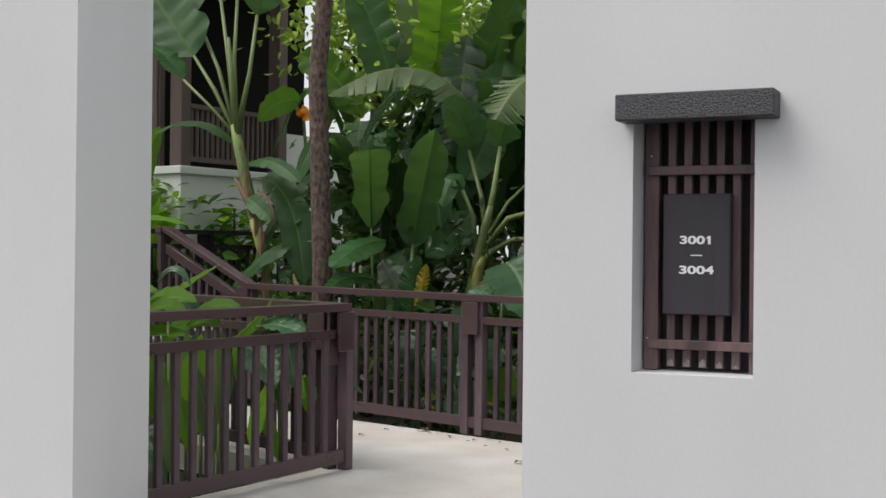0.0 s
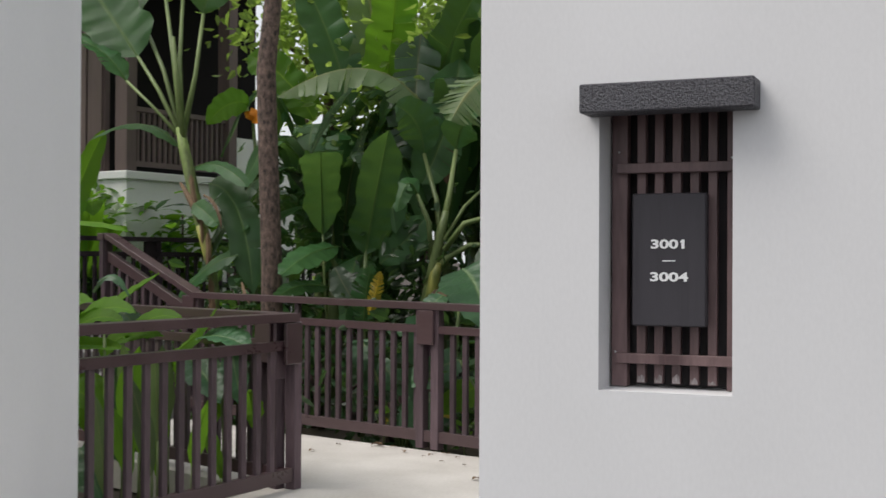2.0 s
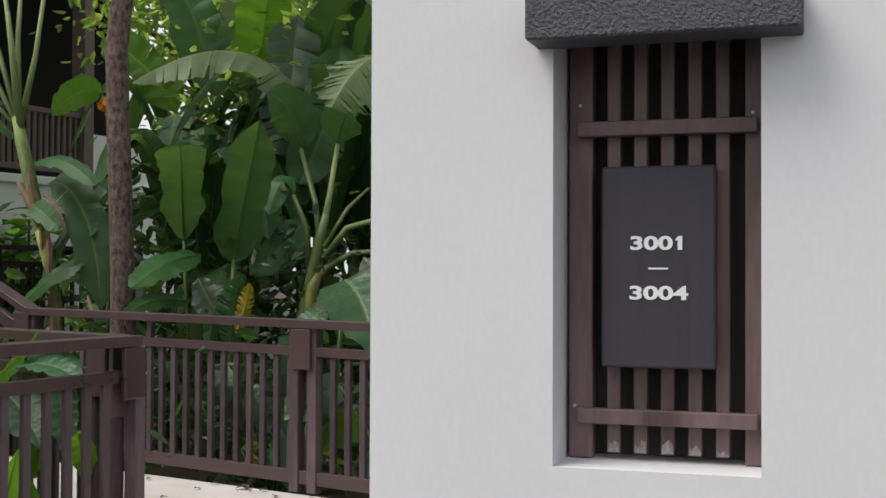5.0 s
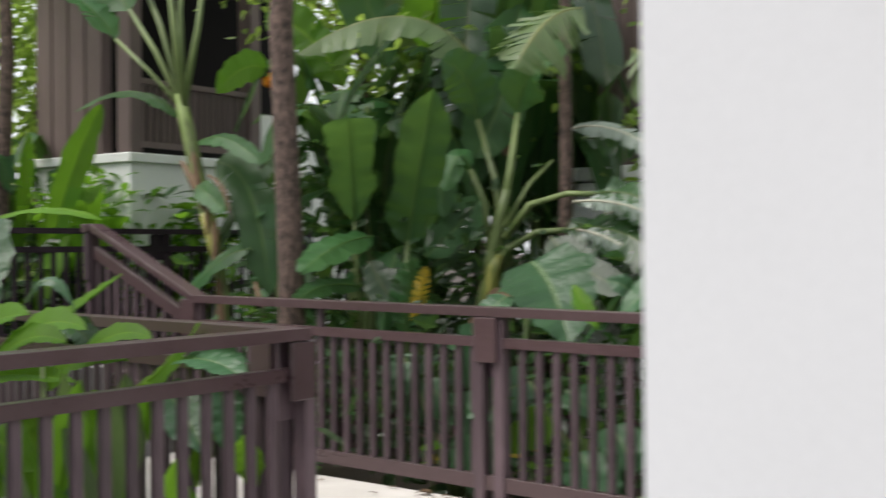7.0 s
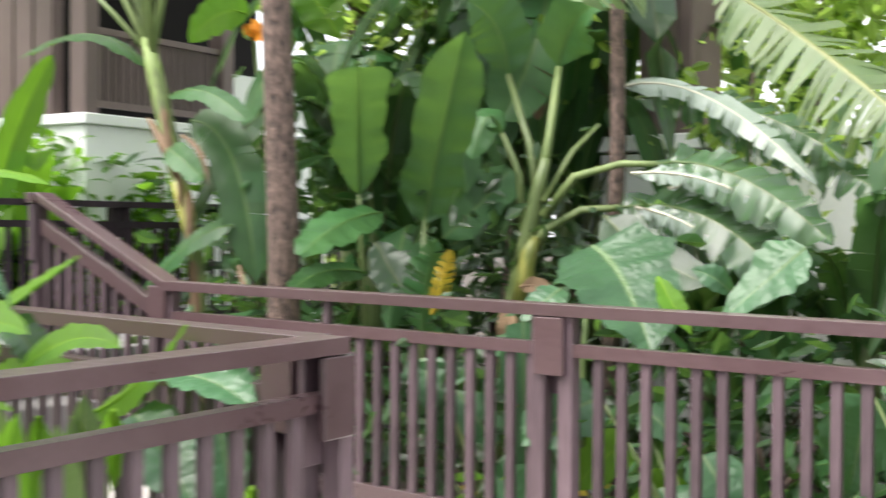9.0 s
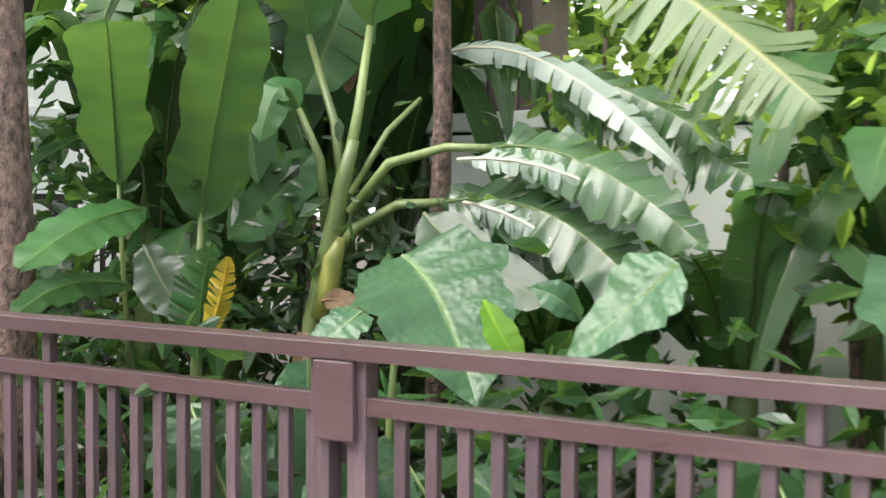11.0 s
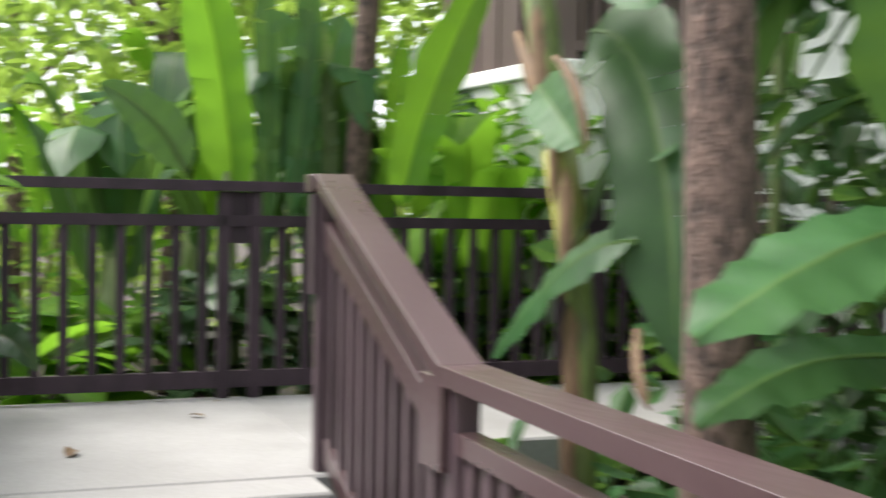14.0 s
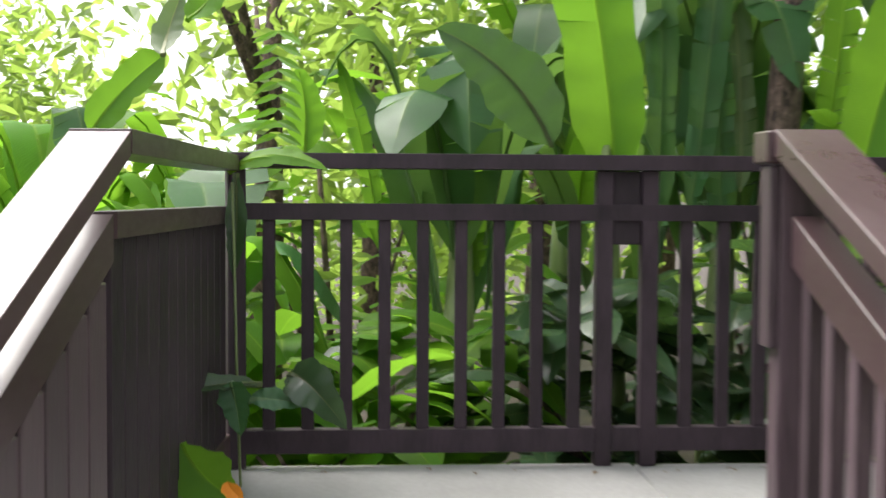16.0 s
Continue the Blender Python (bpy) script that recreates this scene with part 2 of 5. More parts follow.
def box(bm, x0, x1, y0, y1, z0, z1, m=None, bevel=0.0):
    r = bmesh.ops.create_cube(bm, size=1)
    vs = r["verts"]
    bmesh.ops.scale(bm, vec=(x1 - x0, y1 - y0, z1 - z0), verts=vs)
    bmesh.ops.translate(bm, vec=((x0 + x1) / 2, (y0 + y1) / 2, (z0 + z1) / 2), verts=vs)
    if bevel:
        es = list({e for v in vs for e in v.link_edges})
        vs = list({v for f in bmesh.ops.bevel(bm, geom=es, offset=bevel, segments=1, affect="EDGES")["faces"] for v in f.verts} | {v for v in vs if v.is_valid})
    if m is not None:
        bmesh.ops.transform(bm, matrix=m, verts=[v for v in vs if v.is_valid])
    return vs


def box_bm(*a, m=None, bevel=0.0):
    bm = bmesh.new()
    box(bm, *a, m=m, bevel=bevel)
    return bm


def prism(a, b, width, lo, hi, bevel=0.0012):
    """A beam with upright ends from a to b (x, y, base height), lo to hi above the base."""
    a, b = Vector(a), Vector(b)
    d = Vector((b.x - a.x, b.y - a.y, 0)).normalized()
    s = Vector((-d.y, d.x, 0)) * width / 2
    bm = bmesh.new()
    vs = [bm.verts.new(p + q + Vector((0, 0, h))) for p in (a, b) for q, h in ((-s, lo), (s, lo), (s, hi), (-s, hi))]
    for f in ((0, 1, 2, 3), (7, 6, 5, 4), (0, 4, 5, 1), (1, 5, 6, 2), (2, 6, 7, 3), (3, 7, 4, 0)):
        bm.faces.new([vs[i] for i in f])
    bmesh.ops.recalc_face_normals(bm, faces=bm.faces)
    if bevel:
        bmesh.ops.bevel(bm, geom=list(bm.edges), offset=bevel, segments=1, affect="EDGES")
    return bm


def tube(bm, points, radii, sides=8):
    """A bent round stem through points."""
    rings = []
    pts = [Vector(p) for p in points]
    for i, p in enumerate(pts):
        d = (pts[min(i + 1, len(pts) - 1)] - pts[max(i - 1, 0)]).normalized()
        a = d.cross(Vector((0.3, 1, 0.2))).normalized()
        b = d.cross(a)
        rings.append([bm.verts.new(p + (a * math.cos(t) + b * math.sin(t)) * radii[i]) for t in (2 * math.pi * k / sides for k in range(sides))])
    for r, q in zip(rings, rings[1:]):
        for k in range(sides):
            bm.faces.new((r[k], r[(k + 1) % sides], q[(k + 1) % sides], q[k]))
    bm.faces.new(rings[0][::-1])
    bm.faces.new(rings[-1])
    return bm


def bezier(p0, p1, p2, n):
    p0, p1, p2 = Vector(p0), Vector(p1), Vector(p2)
    return [p0 * (1 - t) ** 2 + p1 * 2 * t * (1 - t) + p2 * t * t for t in (i / (n - 1) for i in range(n))]


# ---- leaves ----
PROFILES = {
    "banana": lambda t: min(1.0, (t / 0.16) ** 0.6 if t < 0.16 else 1.0) * (1 - max(0, (t - 0.62) / 0.38) ** 2.2) ** 0.7,
    "spoon": lambda t: math.sin(math.pi * min(1, t ** 0.75)) ** 0.7,
    "heart": lambda t: (0.62 + 1.4 * t if t < 0.27 else (1 - ((t - 0.27) / 0.73) ** 1.7) ** 0.85),
    "paddle": lambda t: min(1.0, (t / 0.3) ** 0.7 if t < 0.3 else 1.0) * (1 - max(0, (t - 0.88) / 0.12) ** 3) ** 0.5,
    "lance": lambda t: math.sin(math.pi * t ** 0.8) ** 0.9,
}


def leaf(bm, p0, p1, p2, width, up, profile="banana", fold=0.35, wave=0.03, torn=0.0, n=22, rows=3, seed=0, cut=1.0):
    """One blade along the curve p0 p1 p2. up: the side its upper face looks to; fold: how far the halves rise or (below 0) hang; torn: share of tears."""
    rnd = random.Random(seed)
    uvl = bm.loops.layers.uv.verify()
    pts = bezier(p0, p1, p2, n)
    up = Vector(up)
    shape = PROFILES[profile]
    mids, sides, ups, wid = [], [], [], []
    ph = rnd.random() * 6
    for i, p in enumerate(pts):
        t = i / (n - 1)
        d = (pts[min(i + 1, n - 1)] - pts[max(i - 1, 0)]).normalized()
        s = d.cross(up)
        s = s.normalized() if s.length > 1e-4 else Vector((1, 0, 0))
        u = s.cross(d)
        mids.append(p)
        sides.append(s)
        ups.append(u)
        w = width / 2 * max(0.02, shape(min(1, t))) * (1 + 0.08 * math.sin(9 * t + ph) + 0.06 * math.sin(23 * t + 2 * ph) + 0.03 * math.sin(51 * t + ph))
        wid.append(w)
    along = (pts[-1] - pts[0]).length / max(width, 1e-3)

    def at(i, side, k, lean=0.0, droop=0.0):
        r = k / rows
        w = wid[i] * cut
        d = (pts[min(i + 1, n - 1)] - pts[max(i - 1, 0)]).normalized()
        lift = fold * r - 0.35 * fold * r * r + droop * r * r
        z = wave * width * r * (math.sin(i * 1.9 + side * 1.3 + ph) + 0.6 * math.sin(i * 0.8 + ph * 2))
        return mids[i] + sides[i] * side * w * r * math.cos(fold * 0.6) + ups[i] * (w * lift + z) + d * w * (0.22 * r + lean * r)

    for side in (-1, 1):
        prev, lean, droop = None, 0.0, 0.0
        for i in range(n - 1):
            tear = rnd.random() < torn
            if prev is None or tear:
                if tear:
                    lean, droop = rnd.uniform(-0.12, 0.25) * torn, rnd.uniform(-0.9, 0.1) * torn
                a = [bm.verts.new(at(i, side, k, lean + (0.10 * torn if tear else 0), droop)) for k in range(rows + 1)]
            else:
                a = prev
            b = [bm.verts.new(at(i + 1, side, k, lean, droop)) for k in range(rows + 1)]
            for k in range(rows):
                vs = (a[k], a[k + 1], b[k + 1], b[k]) if side > 0 else (a[k], b[k], b[k + 1], a[k + 1])
                f = bm.faces.new(vs)
                f.smooth = True
                for lp in f.loops:
                    v = lp.vert
                    kk = k + (1 if v in (a[k + 1], b[k + 1]) else 0)
                    ii = i + (1 if v in (b[k], b[k + 1]) else 0)
                    lp[uvl].uv = (0.5 + side * 0.5 * kk / rows, ii / (n - 1) * along + 0.25 * kk / rows)
            prev = b
    return bm


def leaf_part(parent, mat, p0, p1, p2, width, up=(0, -0.5, 1), name="leaf", label="", rib=0.012, **kw):
    bm = bmesh.new()
    leaf(bm, p0, p1, p2, width, up, **kw)
    if rib:
        n = 9
        pts = bezier(p0, p1, p2, n)
        uvl, first = bm.loops.layers.uv.verify(), len(bm.faces)
        tube(bm, [p - Vector(up).normalized() * rib * 0.5 for p in pts], [rib * (1 - 0.8 * i / (n - 1)) for i in range(n)], 5)
        bm.faces.ensure_lookup_table()
        for f in bm.faces[first:]:
            for lp in f.loops:
                lp[uvl].uv = (0.5, 0.5)
    return part(name, bm, mat, parent, label)


def cloud(name, mat, parent, centre, radii, count, size, seed, droop=0.5, aspect=0.45, hollow=0.0):
    """A crown or thicket: many small pointed leaves, bunched on twigs, in an uneven ellipsoid."""
    rng = np.random.default_rng(seed)
    clumps = max(4, count // 28)
    v = rng.normal(size=(clumps, 3))
    v /= np.linalg.norm(v, axis=1)[:, None]
    r = rng.uniform(hollow, 1, (clumps, 1)) ** 0.5
    cc = np.array(centre) + v * r * np.array(radii)
    which = rng.integers(0, clumps, count)
    pos = cc[which] + rng.normal(size=(count, 3)) * size * 2.2
    d = rng.normal(size=(count, 3))
    d[:, 2] = d[:, 2] * 0.5 - droop
    d /= np.linalg.norm(d, axis=1)[:, None]
    s = np.cross(d, rng.normal(size=(count, 3)))
    s /= np.linalg.norm(s, axis=1)[:, None]
    nn = np.cross(d, s)
    ln = size * rng.uniform(0.6, 1.4, (count, 1))
    w = ln * aspect / 2
    c1, c2 = pos + d * ln * 0.3, pos + d * ln * 0.68
    rise = nn * w * 0.35
    p = [pos, c1 + s * w + rise, c2 + s * w * 0.75 + rise, pos + d * ln, c2 - s * w * 0.75 + rise, c1 - s * w + rise, c1, c2 - nn * w * 0.15]
    verts = np.stack(p, 1).reshape(-1, 3)
    idx = (np.arange(count) * 8)[:, None]
    tris = np.concatenate([idx + np.array(t) for t in ((0, 1, 6), (0, 6, 5), (2, 3, 7), (7, 3, 4))])
    quads = np.concatenate([idx + np.array(q) for q in ((1, 2, 7, 6), (6, 7, 4, 5))])
    me = bpy.data.meshes.new(name)
    me.from_pydata(verts.tolist(), [], tris.tolist() + quads.tolist())
    lay = me.uv_layers.new()
    table = np.array([[0.5, 0], [1, 0.3], [0.9, 0.7], [0.5, 1], [0.1, 0.7], [0, 0.3], [0.5, 0.3], [0.5, 0.7]])
    loops = np.zeros(len(me.loops), dtype=np.int32)
    me.loops.foreach_get("vertex_index", loops)
    lay.data.foreach_set("uv", table[loops % 8].ravel())
    return hang(name, me, mat, parent)


# ---- setting: ground, walls, paving ----
E1 = Vector((-0.966, 0.259, 0.0))   # along the garden fence, towards the steps
E2 = Vector((0.259, 0.966, 0.0))    # square to it, into the garden
POST = Vector((-2.66, 7.13, 0.0))   # the twin post of the garden fence


def g(a, b, z=0.0):
    """A place by the garden fence: a metres along it from its twin post, b metres behind it."""
    p = POST + E1 * a + E2 * b
    return Vector((p.x, p.y, z))


bm = bmesh.new()
bmesh.ops.create_grid(bm, x_segments=2, y_segments=2, size=600)
bmesh.ops.translate(bm, vec=(0, 0, -0.22), verts=bm.verts)
tagged(part("ground", bm, SOIL), "dark planting soil between the walks", "ground", kind="structure")

JR, JL, YF, YB, TOP = -0.488, -2.445, 2.60, 3.13, 3.1
NX0, NX1, NZ0, NZ1, ND = -0.111, 0.280, 0.988, 1.86, 0.26
bm = bmesh.new()
box(bm, JR, NX0, YF, YB, -0.2, TOP)
box(bm, NX1, 7.0, YF, YB, -0.2, TOP)
box(bm, NX0, NX1, YF, YB, -0.2, NZ0)
box(bm, NX0, NX1, YF, YB, NZ1, TOP)
box(bm, NX0, NX1, YF + ND, YB, NZ0, NZ1)
bmesh.ops.remove_doubles(bm, verts=bm.verts, dist=0.0005)
tagged(part("wall_east", bm, WALL), "smooth light grey painted garden wall with a slatted niche", "wall", kind="structure")
bm = bmesh.new()
foot = ((-9.0, 2.77), (-2.60, 2.77), (-2.93, 3.68), (-9.0, 3.68))
vs = [bm.verts.new((x, y, z)) for z in (-0.2, TOP) for x, y in foot]
for f in ((3, 2, 1, 0), (4, 5, 6, 7), (0, 1, 5, 4), (1, 2, 6, 5), (2, 3, 7, 6), (3, 0, 4, 7)):
    bm.faces.new([vs[i] for i in f])
bmesh.ops.recalc_face_normals(bm, faces=bm.faces)
tagged(part("wall_west", bm, WALL), "smooth light grey painted garden wall beside the gateway", "wall", kind="structure")

# out of view; its dark surface is made up to dim the wall's foot
bm = box_bm(-9.0, 7.0, -6.0, 2.594, -0.2, -0.002)
box(bm, -9.0, -3.35, 2.594, 2.766, -0.2, -0.002)
tagged(part("pavement_outside", bm, LOW_BOUNCE), "unseen ground before the wall, darkened to cut bounced light", "pavement", kind="structure")
bm = bmesh.new()
ring = [Vector((JL - 0.9, 2.596, 0)), Vector((3.0, 2.596, 0)), g(-5.0, -0.02), g(2.75, -0.02), Vector((-5.75, 6.35, 0)), Vector((-2.95, 5.35, 0)), Vector((-3.2, 3.6, 0))]
low = [bm.verts.new(p + Vector((0, 0, -0.2))) for p in ring]
top = [bm.verts.new(p) for p in ring]
bm.faces.new(top)
bm.faces.new(low[::-1])
for i in range(len(ring)):
    j = (i + 1) % len(ring)
    bm.faces.new((low[i], low[j], top[j], top[i]))
bmesh.ops.recalc_face_normals(bm, faces=bm.faces)
tagged(part("pavement", bm, CONCRETE), "pale weathered concrete walk with fallen leaves", "pavement", kind="structure")

# steps and raised landing
LAND = 0.56
steps = thing("steps", g(3.2, -0.6), "three pale concrete steps up to the landing", "steps", kind="structure")
for i in range(3):
    a0 = 2.78 + i * 0.36
    bm = bmesh.new()
    box(bm, a0, a0 + 0.36 if i < 2 else 3.75, -1.5, -0.03, -0.19, LAND / 3 * (i + 1) - (0.003 if i == 2 else 0), bevel=0.008)
    bmesh.ops.transform(bm, matrix=Matrix(((E1.x, E2.x, 0, POST.x), (E1.y, E2.y, 0, POST.y), (0, 0, 1, 0), (0, 0, 0, 1))), verts=bm.verts)
    bmesh.ops.recalc_face_normals(bm, faces=bm.faces)
    part("step", bm, CONCRETE_SHADE, steps)
GM = Matrix(((E1.x, E2.x, 0, POST.x), (E1.y, E2.y, 0, POST.y), (0, 0, 1, 0), (0, 0, 0, 1)))
bm = bmesh.new()
box(bm, 3.752, 5.6, -1.75, 0.1, -0.2, LAND, m=GM, bevel=0.01)
box(bm, 4.2, 5.6, 0.1, 7.0, LAND - 0.16, LAND - 0.004, m=GM, bevel=0.01)
bmesh.ops.recalc_face_normals(bm, faces=bm.faces)
tagged(part("landing", bm, CONCRETE_SHADE), "pale concrete landing and raised walk behind the steps", "pavement", kind="structure")


# ---- fences ----
RH = 1.05
slat_meshes = {}


def slat_mesh(h, mat, w=0.042, d=0.03):
    key = (round(h, 3), mat.name, w, d)
    if key not in slat_meshes:
        me = bpy.data.meshes.new("slat")
        bm = box_bm(-w / 2, w / 2, -d / 2, d / 2, 0, h, bevel=0.003)
        bm.to_mesh(me)
        bm.free()
        slat_meshes[key] = me
    return slat_meshes[key]


def fence(label, a, b, posts=(), step=0.112, start=0.08, rail=0.125, mid=(0.83, 0.885), low=(0.05, 0.13), legs=(-0.105, 0.035), front=1, skip=(), stud=(), wide=0.042, rails=None, uprights=None, recessed=False):
    """A railing from a to b (x, y, base height): cap rail, middle and bottom rail, slats and twin posts at given distances. front: the side the posts' plates face."""
    rails, uprights = rails or WOODR, uprights or WOODV
    a, b = Vector(a), Vector(b)
    run = Vector((b.x - a.x, b.y - a.y, 0))
    length = run.length
    d = run / length
    rise = (b.z - a.z) / length
    s = Vector((-d.y, d.x, 0)) * front
    f = thing("fence", a, label, "fence", "railings of the walk")
    part("cap_rail", prism(a, b, rail, RH - 0.05, RH), rails, f)
    part("middle_rail", prism(a + d * 0.01, b - d * 0.01, 0.06, *mid), rails, f)
    part("bottom_rail", prism(a + d * 0.01, b - d * 0.01, 0.05, *low), rails, f)
    yaw = Matrix.Rotation(math.atan2(d.y, d.x), 4, "Z")
    flat = abs(rise) < 0.01
    me = slat_mesh(mid[0] - low[1] + 0.05 + (0 if flat else -0.035), uprights, wide)
    x = start
    while x < length - 0.03:
        if not any(abs(x - p) < 0.11 for p in posts) and not any(abs(x - p) < 0.05 for p in skip):
            p = a + d * x
            ob = hang("slat", me, uprights, f)
            ob.matrix_basis = Matrix.Translation((p.x, p.y, a.z + rise * x + low[1] - 0.025)) @ yaw
        x += step
    for q in stud:
        p = a + d * q
        tagged(part("spacer", box_bm(-0.022, 0.022, -0.02, 0.02, mid[1], RH - 0.05, m=Matrix.Translation((p.x, p.y, a.z + rise * q)) @ yaw, bevel=0.003), uprights, f))
    for q in posts:
        p = a + d * q
        z = a.z + rise * q
        m = Matrix.Translation((p.x, p.y, z)) @ Matrix.Rotation(math.atan2(d.y, d.x) + (math.pi if front < 0 else 0), 4, "Z")
        if recessed:   # twin legs with a short board set back between them
            post = part("post", box_bm(-0.047, 0.047, -0.02, 0.012, RH - 0.30, RH - 0.052, m=m, bevel=0.003), uprights, f)
            for k in (-0.105, 0.049):
                part("leg", box_bm(k, k + 0.056, -0.03, 0.03, 0.0, RH - 0.052, m=m, bevel=0.003), uprights, post)
            continue
        post = part("post", box_bm(-0.05, 0.05, -0.06, -0.036, 0.66, RH - 0.052, m=m, bevel=0.003), uprights, f)
        for k in legs:
            part("leg", box_bm(k, k + 0.07, -0.035, 0.035, 0.0, RH - 0.052, m=m, bevel=0.003), uprights, post)
        part("plate", box_bm(-0.075, 0.075, 0.0365, 0.062, RH - 0.30, RH - 0.055, m=m, bevel=0.004), rails, post)
    return f


FB = "dark brown stained timber railing along the garden walk"
FS = "dark brown stained timber railing sloping up beside the steps"
FL = "timber railing around the landing, shade put into its colour"
fence(FB, g(-5.0, -0.05, -0.03), g(2.56, 0.035, 0.035), posts=(5.0,), front=1, stud=(3.55, 6.35))
fence(FS, g(2.564, 0.035, 0.035), g(3.78, 0.03, 0.55), posts=(0.06,), front=1, start=0.16, mid=(0.79, 0.885))
fence(FB, (-3.055, 3.70, 0), (-2.805, 5.43, 0), posts=(1.70,), front=-1, step=0.125, start=0.058, legs=(-0.105,))
fence(FB, (-2.855, 5.41, 0), (-5.70, 6.455, 0), posts=(0.12,), front=1)
fence(FS, (-5.704, 6.456, 0), (-6.83, 6.865, 0.545), start=0.07, front=-1, step=0.118, wide=0.11, mid=(0.79, 0.885), uprights=WOODV)
# from here uprights, rails and corner post use the wood with painted-in shade
fence(FB, (-6.834, 6.867, 0.55), (-8.36, 7.33, 0.55), posts=(), front=-1, start=0.07, step=0.118, wide=0.11, uprights=WOODSHADE)
fence(FL, (-8.36, 7.36, LAND), (-8.36 + 0.252 * 6.5, 7.36 + 0.968 * 6.5, LAND), posts=(1.32, 3.2, 5.1), front=-1, start=0.12, step=0.128, rails=WOODSHADE, uprights=WOODSHADE, recessed=True)
corner_post = thing("newel", (-8.36, 7.36, LAND), "square timber post at the landing's corner, shade put into its colour", "post")
part("post", box_bm(-8.392, -8.328, 7.34, 7.40, LAND, LAND + RH - 0.052, bevel=0.004), WOODSHADE, corner_post)
# end block and plate at the head of the stair rail
newel = thing("newel", g(3.83, 0.03, LAND), "dark brown square timber newel at the head of the steps", "post")
part("cap", box_bm(3.785, 3.87, -0.045, 0.105, LAND + RH - 0.075, LAND + RH - 0.012, m=GM, bevel=0.004), WOODR, newel)
part("post", box_bm(3.79, 3.85, -0.015, 0.075, LAND, LAND + RH - 0.077, m=GM, bevel=0.004), WOODV, newel)
part("plate", box_bm(3.79, 3.85, -0.036, -0.017, LAND + 0.62, LAND + RH - 0.08, m=GM, bevel=0.003), WOODV, newel)


# ---- the sign niche ----
bm = box_bm(-0.144, 0.356, 2.50, 2.61, 1.797, 1.881, bevel=0.004)
bmesh.ops.subdivide_edges(bm, edges=bm.edges, cuts=3, use_grid_fill=True)
tagged(part("lintel", bm, BEAM), "rough charcoal-coloured beam over the wall niche", "lintel")
lattice = thing("lattice", (0.085, 2.74, NZ0), "dark brown timber lattice of upright slats in the niche", "lattice")
for x0, x1 in ((-0.104, -0.056), (0.243, 0.279)):
    part("stile", box_bm(x0, x1, 2.72, 2.76, NZ0 + 0.002, NZ1, bevel=0.002), LATTICE, lattice)
for i in range(5):
    x = -0.027 + i * 0.0535
    part("slat", box_bm(x, x + 0.027, 2.722, 2.752, NZ0 + 0.014, NZ1, bevel=0.002), LATTICE, lattice)
for z in (1.062, 1.634):
    part("crossbar", box_bm(-0.083, 0.268, 2.692, 2.719, z, z + 0.03, bevel=0.002), LATTICE, lattice)
for x, z, y in ((-0.082, 1.70, 2.719), (0.258, 1.675, 2.719), (-0.092, 1.094, 2.719), (0.262, 1.088, 2.719)):
    bm = bmesh.new()
    bmesh.ops.create_cone(bm, cap_ends=True, segments=8, radius1=0.004, radius2=0.003, depth=0.003, matrix=Matrix.Translation((x, y, z)) @ Matrix.Rotation(radians(90), 4, "X"))
    part("bolt", bm, STEEL, lattice, "small pale bolt head")
rnd = random.Random(5)
for i in range(5):   # chalky scuffs on the feet of the slats
    x, h = -0.026 + i * 0.0535, rnd.uniform(0.012, 0.03)
    bm = bmesh.new()
    row = [(x + 0.001, 0.0), (x + 0.024, 0.0), (x + 0.023, h * rnd.uniform(0.3, 0.9)), (x + 0.015, h), (x + 0.008, h * rnd.uniform(0.3, 0.8)), (x + 0.002, h * rnd.uniform(0.5, 1.0))]
    bm.faces.new([bm.verts.new((px, 2.7212, NZ0 + 0.0165 + pz)) for px, pz in row])
    part("scuff", bm, SCUFF, lattice, "chalky pale scuff")
tagged(part("niche_back", box_bm(NX0, NX1, 2.80, 2.858, NZ0 + 0.002, NZ1 - 0.002), NICHE), "dark board behind the niche lattice", "panel", kind="structure")
sign = thing("sign", (0.08, 2.7, 1.18), "charcoal sign board with white room numbers on the lattice", "sign")
part("board", box_bm(-0.029, 0.191, 2.672, 2.714, 1.177, 1.571, bevel=0.004), SIGN, sign)


